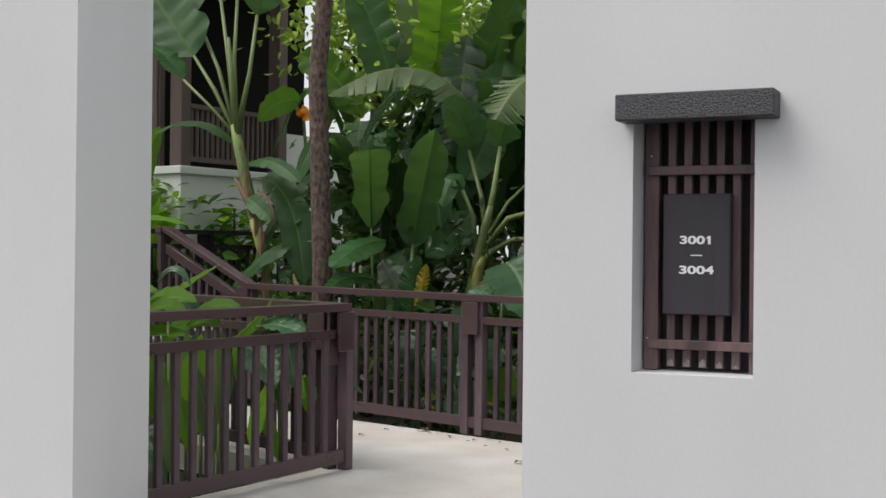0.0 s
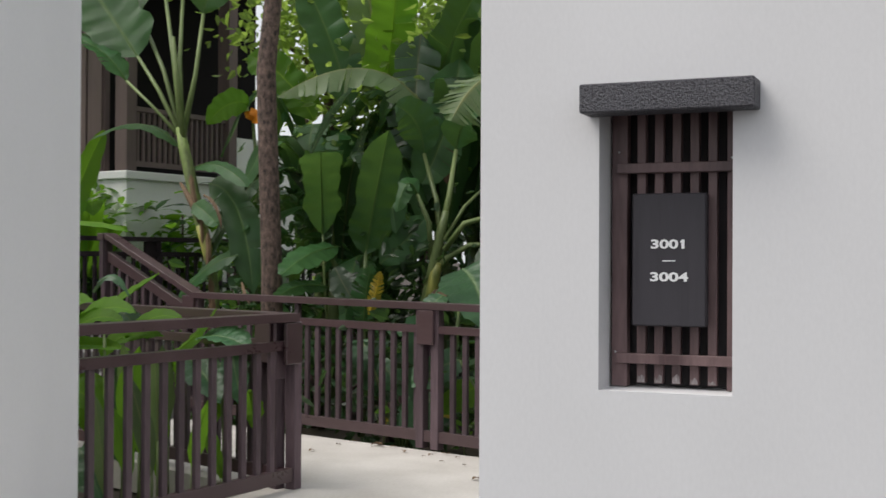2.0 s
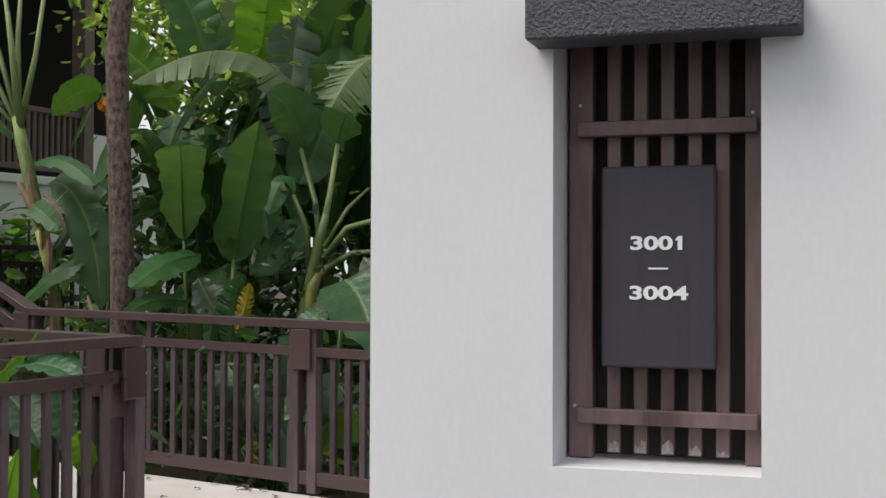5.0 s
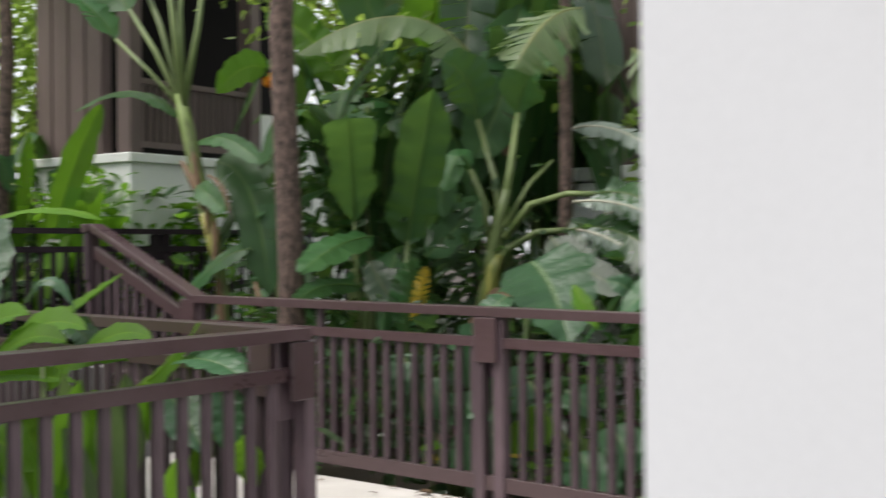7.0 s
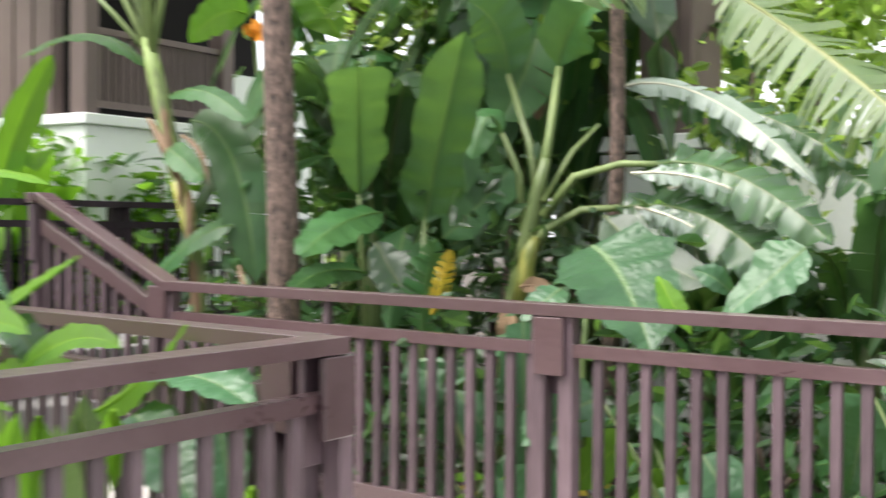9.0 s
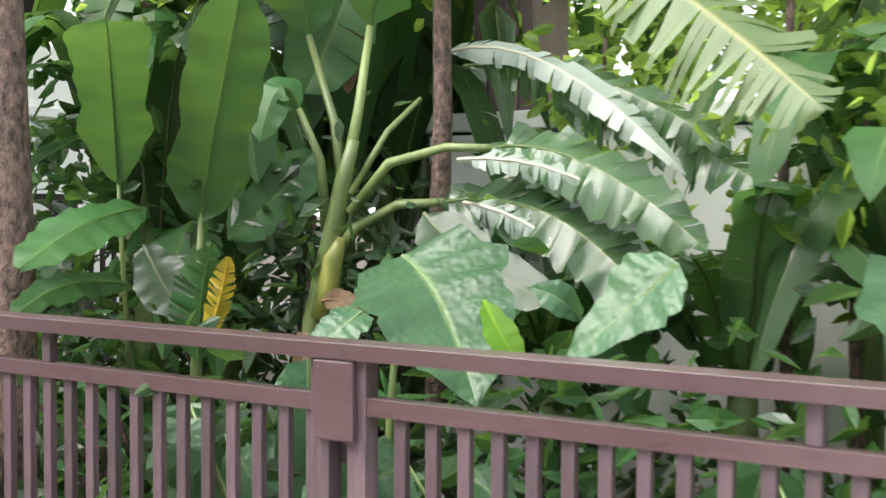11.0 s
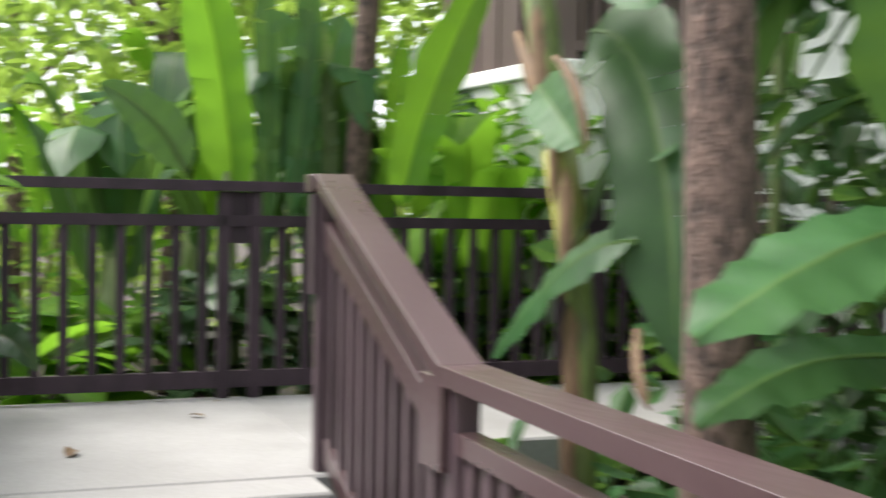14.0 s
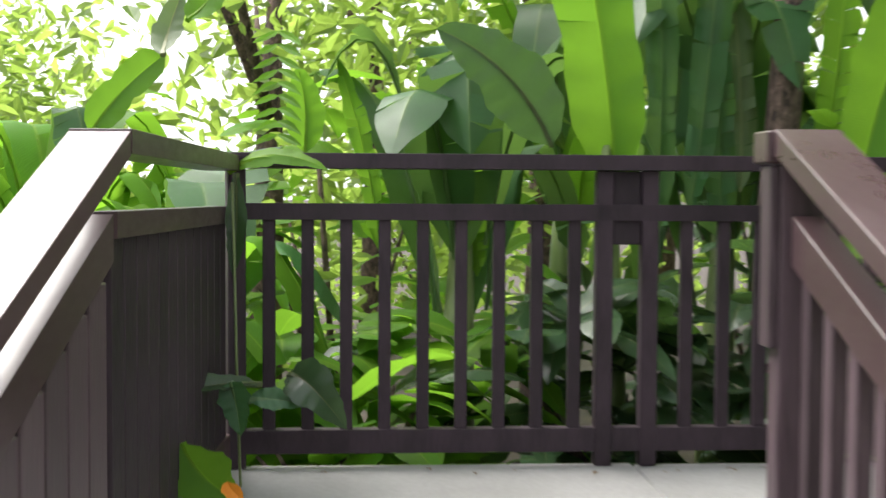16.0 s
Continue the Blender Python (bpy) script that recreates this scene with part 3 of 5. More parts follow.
def writing(name, text, x, z, size, stretch, parent):
    cu = bpy.data.curves.new(name, "FONT")
    cu.body, cu.align_x, cu.align_y, cu.size, cu.extrude, cu.offset = text, "CENTER", "CENTER", size, 0.001, 0.0011
    ob = new(name, cu)
    me = bpy.data.meshes.new_from_object(ob.evaluated_get(bpy.context.evaluated_depsgraph_get()))
    bpy.data.objects.remove(ob)
    me.transform(Matrix.Translation((x, 2.6705, z)) @ Matrix.Rotation(radians(90), 4, "X") @ Matrix.Diagonal((stretch, 1, 1, 1)))
    if text.endswith("1"):   # the slanting flag of the last digit
        bm = bmesh.new()
        bm.from_mesh(me)
        right = max(v.co.x for v in bm.verts)
        top = max(v.co.z for v in bm.verts if v.co.x > right - 0.003)
        left = right - 0.0045
        ring = [Vector((left, 2.669, top)), Vector((left, 2.669, top - 0.0055)), Vector((left - 0.0085, 2.669, top - 0.0095)), Vector((left - 0.0085, 2.669, top - 0.0055))]
        front = [bm.verts.new(p) for p in ring]
        rear = [bm.verts.new(p + Vector((0, 0.002, 0))) for p in ring]
        bm.faces.new(front)
        for i in range(4):
            bm.faces.new((front[i], rear[i], rear[(i + 1) % 4], front[(i + 1) % 4]))
        bmesh.ops.recalc_face_normals(bm, faces=bm.faces)
        bm.to_mesh(me)
        bm.free()
    bm = bmesh.new()
    bm.from_mesh(me)
    spans = []   # the pieces of one digit lie over one another along x
    left = set(bm.verts)
    while left:
        todo, island = [left.pop()], []
        while todo:
            v = todo.pop()
            island.append(v)
            for e in v.link_edges:
                w = e.other_vert(v)
                if w in left:
                    left.discard(w)
                    todo.append(w)
        spans.append((min(v.co.x for v in island), max(v.co.x for v in island), {f for v in island for f in v.link_faces}))
    digits = []
    for lo, hi, faces in sorted(spans, key=lambda q: q[0]):
        if digits and lo < digits[-1][1] - 0.001:
            digits[-1][1] = max(hi, digits[-1][1])
            digits[-1][2] |= faces
        else:
            digits.append([lo, hi, faces])
    for lo, hi, faces in digits:
        one = bmesh.new()
        seat = {}
        for f in faces:
            for v in f.verts:
                if v not in seat:
                    seat[v] = one.verts.new(v.co)
            one.faces.new([seat[v] for v in f.verts])
        part("digit", one, WHITE, parent)
    bm.free()


writing("number", "3001", 0.082, 1.419, 0.036, 1.55, sign)
writing("number", "3004", 0.082, 1.322, 0.036, 1.6, sign)
part("dash", box_bm(0.063, 0.101, 2.670, 2.673, 1.369, 1.3725), WHITE, sign)


# fallen leaves on the paving, and litter along the foot of the railings
litter = random.Random(21)
strewn = [(*g(litter.uniform(-2.5, 2.2), -0.06 - abs(litter.gauss(0, 0.12)), 0)[:2], 0, litter.uniform(0.012, 0.028), litter.uniform(0, 360)) for i in range(26)]
strewn += [(*g(5.48 - abs(litter.gauss(0, 0.05)), litter.uniform(-1.0, 0.6), 0)[:2], LAND, litter.uniform(0.008, 0.016), litter.uniform(0, 360)) for i in range(12)]
for i, (x, y, z, s, r) in enumerate(((-3.13, 7.13, 0, 0.05, 20), (-3.08, 7.16, 0, 0.045, 110), (-2.95, 7.10, 0, 0.03, 60), (-3.3, 7.25, 0, 0.03, 200), (-2.8, 7.0, 0, 0.035, 300), (-3.4, 6.7, 0, 0.03, 80), (-1.9, 6.2, 0, 0.035, 250), (-7.0, 7.45, LAND, 0.05, 140), (-7.6, 8.2, LAND, 0.035, 30), *strewn)):
    bm = bmesh.new()
    d = Vector((math.cos(radians(r)), math.sin(radians(r)), 0))
    p = Vector((x, y, z + 0.006))
    leaf(bm, p, p + d * s + Vector((0, 0, s * 0.5)), p + d * s * 2, s * 1.1, (0.1, 0.2, 1), profile="lance", fold=0.5, n=8, rows=2, seed=i)
    tagged(part("fallen_leaf", bm, DRY), "small dry brown leaf lying on the concrete", "leaf", "fallen leaves")


# ---- garden ----

tree = thing('tree', g(2.23, 0.59, -0.2), 'slim tree with rough reddish-brown bark rising behind the railing', 'tree')
part('trunk', tube(bmesh.new(), [g(2.25, 0.59, -0.2), g(2.235, 0.59, 0.5), g(2.24, 0.59, 1.25), g(2.297, 0.6, 2.13), g(2.33, 0.59, 3.02), g(2.2, 0.62, 4.2), g(2.1, 0.7, 7.0)], [0.115, 0.1, 0.092, 0.088, 0.085, 0.07, 0.04], 16), BARK, tree, '', True)

banana = thing('banana_plant', g(3.1, 0.62, -0.2), 'banana plant with yellow-green stem and broad leaves by the steps', 'banana plant', 'banana plants')
part('stem', tube(bmesh.new(), [g(3.01, 0.62, -0.20), g(3.01, 0.62, 1.08), g(3.11, 0.62, 1.41), g(3.25, 0.62, 1.79), g(3.45, 0.62, 2.37), g(3.52, 0.62, 2.60)], [0.044, 0.040, 0.046, 0.056, 0.052, 0.042], 14), MOTTLED, banana, '', True)
for j, (a, z, ln, wd) in enumerate(((3.06, 1.62, 0.42, 0.05), (3.16, 1.80, 0.30, 0.04), (3.02, 1.20, 0.45, 0.06), (3.04, 0.95, 0.5, 0.05), (3.30, 2.15, 0.35, 0.05), (2.99, 0.7, 0.4, 0.06))):
    leaf_part(banana, DRY, g(a, 0.565, z), g(a - 0.05, 0.54, z - ln * 0.4), g(a - 0.02 - 0.02 * j, 0.555, z - ln), wd, (0.35, -0.9, 0.25), seed=450 + j, torn=0.3, fold=-0.6, rib=0.004, n=14, label='hanging dry brown strip of leaf')
part('sheath', tube(bmesh.new(), [g(3.06, 0.61, 1.30), g(3.10, 0.61, 1.41), g(3.14, 0.61, 1.53), g(3.19, 0.61, 1.67)], [0.045, 0.051, 0.055, 0.057], 10), YELLOWSTEM, banana, 'yellowed lower sheath', True)
part('sheath', tube(bmesh.new(), [g(3.15, 0.57, 1.71), g(3.28, 0.57, 1.90), g(3.45, 0.57, 2.08)], [0.035, 0.041, 0.010], 6), DRY, banana, 'withered brown sheath', True)
part('leaf_stalk', tube(bmesh.new(), [g(3.47, 0.62, 2.47), g(3.80, 0.60, 2.96), g(4.07, 0.55, 3.32)], [0.026, 0.021, 0.016], 6), STALK, banana, '', True)
part('leaf_stalk', tube(bmesh.new(), [g(3.49, 0.62, 2.52), g(3.87, 0.70, 3.19), g(4.36, 0.80, 3.80)], [0.026, 0.021, 0.016], 6), STALK, banana, '', True)
part('leaf_stalk', tube(bmesh.new(), [g(3.49, 0.62, 2.52), g(3.72, 0.70, 3.28), g(3.98, 0.80, 3.97)], [0.031, 0.021, 0.016], 6), STALK, banana, '', True)
part('leaf_stalk', tube(bmesh.new(), [g(3.50, 0.62, 2.55), g(3.75, 0.80, 3.30), g(3.83, 0.90, 3.92)], [0.031, 0.021, 0.016], 6), STALK, banana, '', True)
part('leaf_stalk', tube(bmesh.new(), [g(3.47, 0.62, 2.55), g(3.40, 0.70, 3.10), g(3.41, 0.80, 3.69)], [0.031, 0.021, 0.016], 6), STALK, banana, '', True)
part('leaf_stalk', tube(bmesh.new(), [g(3.50, 0.62, 2.50), g(3.75, 0.50, 2.79), g(4.04, 0.40, 3.06)], [0.021, 0.016, 0.016], 6), STALK, banana, '', True)
part('leaf_stalk', tube(bmesh.new(), [g(3.47, 0.62, 2.50), g(3.41, 0.50, 2.97), g(3.36, 0.40, 3.41)], [0.031, 0.026, 0.015], 6), STALK, banana, '', True)
leaf_part(banana, BANANA, g(4.07, 0.55, 3.31), g(4.40, 0.52, 3.72), g(4.89, 0.40, 4.29), 0.65, (0.35, -0.9, 0.25), seed=13, fold=0.2)
leaf_part(banana, BANANA, g(4.36, 0.80, 3.80), g(4.90, 0.90, 4.32), g(5.28, 1.00, 4.88), 0.62, (0.35, -0.9, 0.25), seed=14)
leaf_part(banana, BANANA, g(3.98, 0.80, 3.97), g(4.13, 0.90, 4.67), g(4.56, 1.00, 5.21), 0.66, (0.35, -0.9, 0.25), seed=15)
leaf_part(banana, BANANA, g(3.83, 0.90, 3.92), g(3.73, 1.00, 4.55), g(3.83, 1.10, 5.10), 0.60, (0.35, -0.9, 0.25), seed=16)
leaf_part(banana, BANANA, g(3.41, 0.80, 3.69), g(3.25, 0.80, 4.17), g(2.85, 0.80, 4.28), 0.52, (0.35, -0.9, 0.25), seed=17)
leaf_part(banana, BANANA, g(4.04, 0.40, 3.06), g(4.31, 0.30, 3.50), g(4.86, 0.20, 3.54), 0.27, (0.1, -0.35, 1), seed=18, torn=0.4)
leaf_part(banana, BANANA, g(3.52, 0.62, 2.41), g(3.79, 0.44, 2.83), g(4.45, 0.30, 2.52), 0.18, (0.1, -0.35, 1), seed=19, fold=-0.5, torn=0.1)
leaf_part(banana, BANANA, g(3.30, 0.62, 2.22), g(2.88, 0.54, 2.31), g(2.45, 0.50, 2.00), 0.19, (0.2, -0.6, 0.8), seed=20, fold=-0.3)
leaf_part(banana, BANANA, g(3.25, 0.75, 2.07), g(2.74, 0.73, 2.04), g(2.55, 0.66, 1.06), 0.32, (0.5, -0.85, 0.3), seed=21, fold=0.15, torn=0.12, wave=0.02)
leaf_part(banana, BANANA, g(2.68, 0.60, 1.40), g(2.83, 0.47, 1.42), g(3.34, 0.45, 1.00), 0.17, (0.3, -0.7, 0.7), seed=22, fold=-0.25, torn=0.05)
leaf_part(banana, BANANA, g(3.24, 0.55, 1.88), g(2.92, 0.47, 1.77), g(2.84, 0.50, 1.67), 0.17, (0.35, -0.9, 0.25), seed=23)
leaf_part(banana, DRY, g(3.06, 0.52, 1.95), g(2.81, 0.49, 1.87), g(2.80, 0.50, 1.64), 0.03, (0.35, -0.9, 0.25), seed=24, label='dry brown strip of leaf')
leaf_part(banana, DRY, g(2.58, 0.55, 1.16), g(2.46, 0.47, 1.06), g(2.42, 0.50, 0.97), 0.03, (0.35, -0.9, 0.25), seed=25, torn=0.5, label='dry brown strip of leaf')

sprout = thing('banana_plant', g(1.69, 1.2, -0.2), 'young banana plant with tall paddle leaves and a yellowing torn leaf', 'banana plant', 'banana plants')
part('stem', tube(bmesh.new(), [g(1.73, 1.20, -0.20), g(1.73, 1.20, 0.57), g(1.71, 1.20, 1.03), g(1.69, 1.20, 1.46)], [0.035, 0.032, 0.020, 0.013], 8), STALK, sprout, '', True)
leaf_part(sprout, BANANA, g(1.69, 1.20, 1.42), g(1.60, 1.18, 1.80), g(1.19, 0.92, 2.46), 0.36, (0.45, -0.85, 0.2), seed=28, fold=0.25, n=26, wave=0.05)
leaf_part(sprout, BANANA, g(1.62, 1.10, 0.78), g(1.60, 1.08, 1.04), g(1.49, 1.05, 1.33), 0.26, (0.5, -0.8, 0.2), seed=29, torn=0.75, fold=-0.15, profile='spoon')
leaf_part(sprout, YELLOWLEAF, g(1.50, 1.03, 0.90), g(1.40, 1.01, 1.06), g(1.34, 0.99, 1.27), 0.11, (0.5, -0.8, 0.2), seed=30, torn=0.9, fold=-0.3, label='yellowing torn banana leaf')
leaf_part(sprout, BANANA, g(2.12, 1.10, 1.59), g(2.04, 1.00, 1.98), g(1.77, 0.70, 2.29), 0.33, (0.5, -0.85, 0.1), seed=31, fold=0.18, n=24, profile='paddle')
part('leaf_stalk', tube(bmesh.new(), [g(2.10, 1.15, 0.67), g(2.15, 1.15, 1.26), g(2.12, 1.10, 1.60)], [0.014, 0.012, 0.009], 6), STALK, sprout, '', True)
leaf_part(sprout, BANANA, g(1.90, 1.05, 1.48), g(1.82, 0.60, 1.46), g(1.67, 0.15, 1.24), 0.26, (0.3, -0.85, 0.5), seed=33, fold=-0.2, wave=0.05)
leaf_part(sprout, BANANA, g(2.06, 1.10, 1.12), g(2.08, 0.70, 1.20), g(1.89, 0.30, 1.03), 0.19, (0.3, -0.8, 0.6), seed=34, fold=-0.25, wave=0.05)
leaf_part(sprout, DARKLEAF, g(2.16, 1.30, 1.30), g(1.98, 1.25, 1.09), g(1.75, 1.20, 0.93), 0.26, (0.35, -0.9, 0.25), seed=35, profile='spoon')
leaf_part(sprout, BANANA, g(1.79, 1.50, 1.33), g(1.62, 1.70, 1.55), g(1.57, 1.90, 1.77), 0.27, (0.35, -0.9, 0.25), seed=36, fold=0.2)
leaf_part(sprout, DARKLEAF, g(1.50, 1.90, 1.72), g(1.82, 1.85, 1.34), g(1.82, 1.60, 1.28), 0.25, (0.35, -0.9, 0.25), seed=37)

fan = thing('banana_plant', g(1.28, 1.61, -0.2), 'banana plant with arching yellow-green stalks and large glossy leaves', 'banana plant', 'banana plants')
part('stem', tube(bmesh.new(), [g(1.38, 1.61, -0.20), g(1.38, 1.61, 0.55), g(1.34, 1.61, 0.93), g(1.27, 1.61, 1.21), g(1.17, 1.61, 1.62), g(1.11, 1.61, 1.80)], [0.067, 0.061, 0.060, 0.055, 0.040, 0.027], 10), STALK, fan, '', True)
part('sheath', tube(bmesh.new(), [g(1.27, 1.58, 0.96), g(1.24, 1.58, 1.10), g(1.21, 1.58, 1.24), g(1.16, 1.58, 1.34)], [0.055, 0.054, 0.047, 0.022], 10), YELLOWSTEM, fan, 'yellow-green lower sheath', True)
leaf_part(fan, DRY, g(1.21, 1.50, 1.05), g(0.89, 1.35, 1.11), g(1.05, 1.40, 0.88), 0.13, (0.35, -0.9, 0.25), seed=41, label='withered brown sheath', profile='spoon')
leaf_part(fan, DRY, g(1.35, 1.50, 0.89), g(1.14, 1.35, 0.85), g(1.33, 1.40, 0.68), 0.11, (0.35, -0.9, 0.25), seed=42, label='withered brown sheath', profile='spoon')
part('leaf_stalk', tube(bmesh.new(), [g(1.27, 1.61, 1.35), g(1.26, 1.55, 1.71), g(1.35, 1.50, 1.95)], [0.027, 0.022, 0.016], 7), STALK, fan, '', True)
part('leaf_stalk', tube(bmesh.new(), [g(1.17, 1.61, 1.57), g(1.29, 1.70, 1.90), g(1.52, 1.80, 2.34)], [0.029, 0.023, 0.017], 7), STALK, fan, '', True)
part('leaf_stalk', tube(bmesh.new(), [g(1.16, 1.61, 1.62), g(1.15, 1.70, 1.94), g(1.15, 1.80, 2.36)], [0.031, 0.025, 0.018], 7), STALK, fan, '', True)
part('leaf_stalk', tube(bmesh.new(), [g(1.13, 1.61, 1.55), g(1.05, 1.80, 1.85), g(0.99, 2.00, 2.02)], [0.018, 0.016, 0.012], 7), STALK, fan, '', True)
part('leaf_stalk', tube(bmesh.new(), [g(1.13, 1.61, 1.46), g(0.94, 1.65, 1.69), g(0.66, 1.70, 1.76), g(0.42, 1.70, 1.75)], [0.029, 0.026, 0.021, 0.017], 7), STALK, fan, '', True)
part('leaf_stalk', tube(bmesh.new(), [g(1.23, 1.60, 1.23), g(1.13, 1.65, 1.39), g(0.92, 1.70, 1.50), g(0.69, 1.73, 1.51)], [0.041, 0.029, 0.024, 0.020], 7), STALK, fan, '', True)
leaf_part(fan, GLOSSY, g(0.70, 1.73, 1.51), g(0.06, 1.64, 1.61), g(-0.45, 1.40, 1.10), 0.34, (0.2, -0.85, 0.55), seed=49, fold=-0.35, wave=0.12, torn=0.4, n=34)
leaf_part(fan, GLOSSY, g(0.43, 1.70, 1.75), g(-0.01, 1.65, 1.82), g(-0.68, 1.40, 1.32), 0.30, (0.2, -0.85, 0.5), seed=50, fold=-0.3, wave=0.12, torn=0.5, n=34)
# pale strips along the glossy blades paint in their white sky reflection
leaf_part(fan, WAXY_GLARE, g(0.55, 1.62, 1.70), g(-0.05, 1.60, 1.74), g(-0.60, 1.45, 1.28), 0.13, (0.1, -0.8, 0.5), seed=250, fold=-0.5, torn=0.9, n=34, wave=0.12, label='torn waxy leaf with sky glare put into its pale colour')
leaf_part(fan, WAXY_GLARE, g(0.52, 1.62, 1.51), g(0.12, 1.58, 1.47), g(-0.38, 1.45, 1.06), 0.15, (0.1, -0.8, 0.5), seed=251, fold=-0.6, torn=0.9, n=34, wave=0.14, label='torn waxy leaf with sky glare put into its pale colour')
leaf_part(fan, GLOSSY, g(0.80, 2.10, 2.18), g(0.10, 2.00, 2.20), g(-0.62, 1.85, 1.72), 0.26, (0.1, -0.8, 0.55), seed=252, fold=-0.4, torn=0.8, n=34, wave=0.12)
leaf_part(fan, GLOSSY, g(0.30, 2.10, 1.95), g(-0.30, 2.00, 1.90), g(-0.95, 1.80, 1.45), 0.24, (0.1, -0.8, 0.55), seed=253, fold=-0.4, torn=0.8, n=34, wave=0.12)
leaf_part(fan, WAXY_GLARE, g(0.83, 2.00, 2.24), g(0.29, 1.95, 2.33), g(-0.48, 1.70, 1.62), 0.15, (0.1, -0.8, 0.5), seed=51, fold=-0.3, torn=0.8, n=26)
leaf_part(fan, BANANA, g(1.35, 1.50, 1.95), g(1.39, 1.40, 2.21), g(1.42, 1.30, 1.79), 0.20, (0.2, -0.6, 0.8), seed=52, fold=-0.3)
leaf_part(fan, BANANA, g(1.52, 1.80, 2.34), g(1.50, 1.75, 2.67), g(1.61, 1.50, 2.76), 0.35, (0.35, -0.9, 0.25), seed=53)
leaf_part(fan, BANANA, g(1.15, 1.80, 2.36), g(1.04, 1.75, 2.75), g(0.53, 1.50, 2.66), 0.33, (0.35, -0.9, 0.25), seed=54)
leaf_part(fan, WAXY_GLARE, g(0.41, 1.80, 1.62), g(0.12, 1.80, 1.70), g(-0.41, 1.60, 1.22), 0.12, (0.1, -0.8, 0.5), seed=55, torn=0.5, fold=-0.2, n=26, label='torn waxy leaf with sky glare put into its pale colour')
leaf_part(fan, DARKLEAF, g(0.59, 1.40, 1.46), g(0.33, 1.30, 1.25), g(-0.13, 1.20, 1.11), 0.23, (0.35, -0.9, 0.25), seed=56, fold=0.2)

torn = thing('banana_plant', g(0.3, 2.6, -0.2), 'tall banana plant whose torn pale leaves hang over the garden', 'banana plant', 'banana plants')
part('stem', tube(bmesh.new(), [g(1.86, 2.60, -0.20), g(1.86, 2.60, 0.65), g(1.91, 2.60, 1.63), g(1.88, 2.60, 2.56), g(1.75, 2.60, 3.26), g(1.59, 2.60, 3.89)], [0.084, 0.076, 0.066, 0.055, 0.043, 0.038], 10), STALK, torn, '', True)
leaf_part(torn, BANANA_PALE, g(1.54, 1.90, 2.71), g(1.81, 1.50, 3.46), g(2.71, 1.10, 2.88), 0.37, (0.1, -0.55, 0.85), seed=59, fold=-0.75, torn=0.55, n=30)
leaf_part(torn, BANANA_PALE, g(-0.01, 0.90, 2.83), g(0.03, 0.55, 2.79), g(0.12, 0.40, 2.42), 0.46, (0.2, -0.7, 0.6), seed=60, fold=-0.4, torn=0.6, n=26)
leaf_part(torn, BANANA_PALE, g(-0.12, 1.30, 2.62), g(-0.81, 0.95, 2.20), g(-1.26, 0.80, 1.78), 0.46, (0.1, -0.75, 0.6), seed=61, fold=-0.3, torn=0.85, n=34, wave=0.01)
leaf_part(torn, BANANA, g(1.57, 2.40, 3.32), g(1.50, 2.20, 2.62), g(1.71, 2.00, 2.08), 0.47, (0.35, -0.9, 0.25), seed=62, torn=0.4)
leaf_part(torn, DARKLEAF, g(1.89, 2.20, 3.54), g(1.91, 2.10, 2.96), g(1.78, 2.00, 2.29), 0.50, (0.35, -0.9, 0.25), seed=63, torn=0.5)
leaf_part(torn, DRY, g(1.52, 2.30, 2.62), g(1.54, 2.15, 2.44), g(1.57, 2.20, 2.09), 0.13, (0.35, -0.9, 0.25), seed=64, label='dry reddish brown leaf')

canna = thing('canna_plant', g(4.1, 1.9, -0.2), 'lime green leaves with an orange flower', 'flowering plant')
part('stem', tube(bmesh.new(), [g(3.96, 2.00, -0.20), g(3.96, 2.00, 2.15), g(3.98, 2.00, 2.56), g(4.01, 2.00, 2.82)], [0.026, 0.023, 0.017, 0.018], 6), STALK, canna, '', True)
leaf_part(canna, LIME, g(3.96, 1.90, 2.98), g(3.99, 1.65, 3.07), g(4.29, 1.60, 2.77), 0.33, (0.35, -0.9, 0.25), seed=67, profile='spoon', fold=0.1)
leaf_part(canna, ORANGE, g(3.97, 1.95, 2.82), g(3.81, 1.88, 2.83), g(3.93, 1.90, 2.95), 0.12, (0.35, -0.9, 0.25), seed=68, name='petal', label='orange petal', profile='spoon', rib=0)
leaf_part(canna, ORANGE, g(3.97, 1.95, 2.82), g(3.92, 1.88, 2.88), g(4.03, 1.90, 2.91), 0.09, (0.35, -0.9, 0.25), seed=69, name='petal', label='orange petal', profile='spoon', rib=0)
leaf_part(canna, ORANGE, g(3.97, 1.95, 2.82), g(3.76, 1.88, 2.78), g(3.79, 1.90, 2.89), 0.08, (0.35, -0.9, 0.25), seed=70, name='petal', label='orange petal', profile='spoon', rib=0)

ears = thing('elephant_ear', g(0.3, 0.7, -0.2), 'elephant ear plant with large glossy quilted green leaves behind the railing', 'elephant ear plant', 'elephant ears')
leaf_part(ears, ELEPHANT, g(0.29, 0.78, 1.30), g(0.04, 0.65, 1.23), g(-0.25, 0.40, 0.83), 0.60, (0.35, -0.85, 0.5), seed=72, profile='heart', fold=0.18, wave=0.03, n=20, rows=5)
leaf_part(ears, ELEPHANT, g(0.42, 0.70, 1.09), g(0.43, 0.60, 1.05), g(0.52, 0.50, 0.93), 0.20, (0.2, -0.5, 0.8), seed=73, profile='heart', fold=0.1)
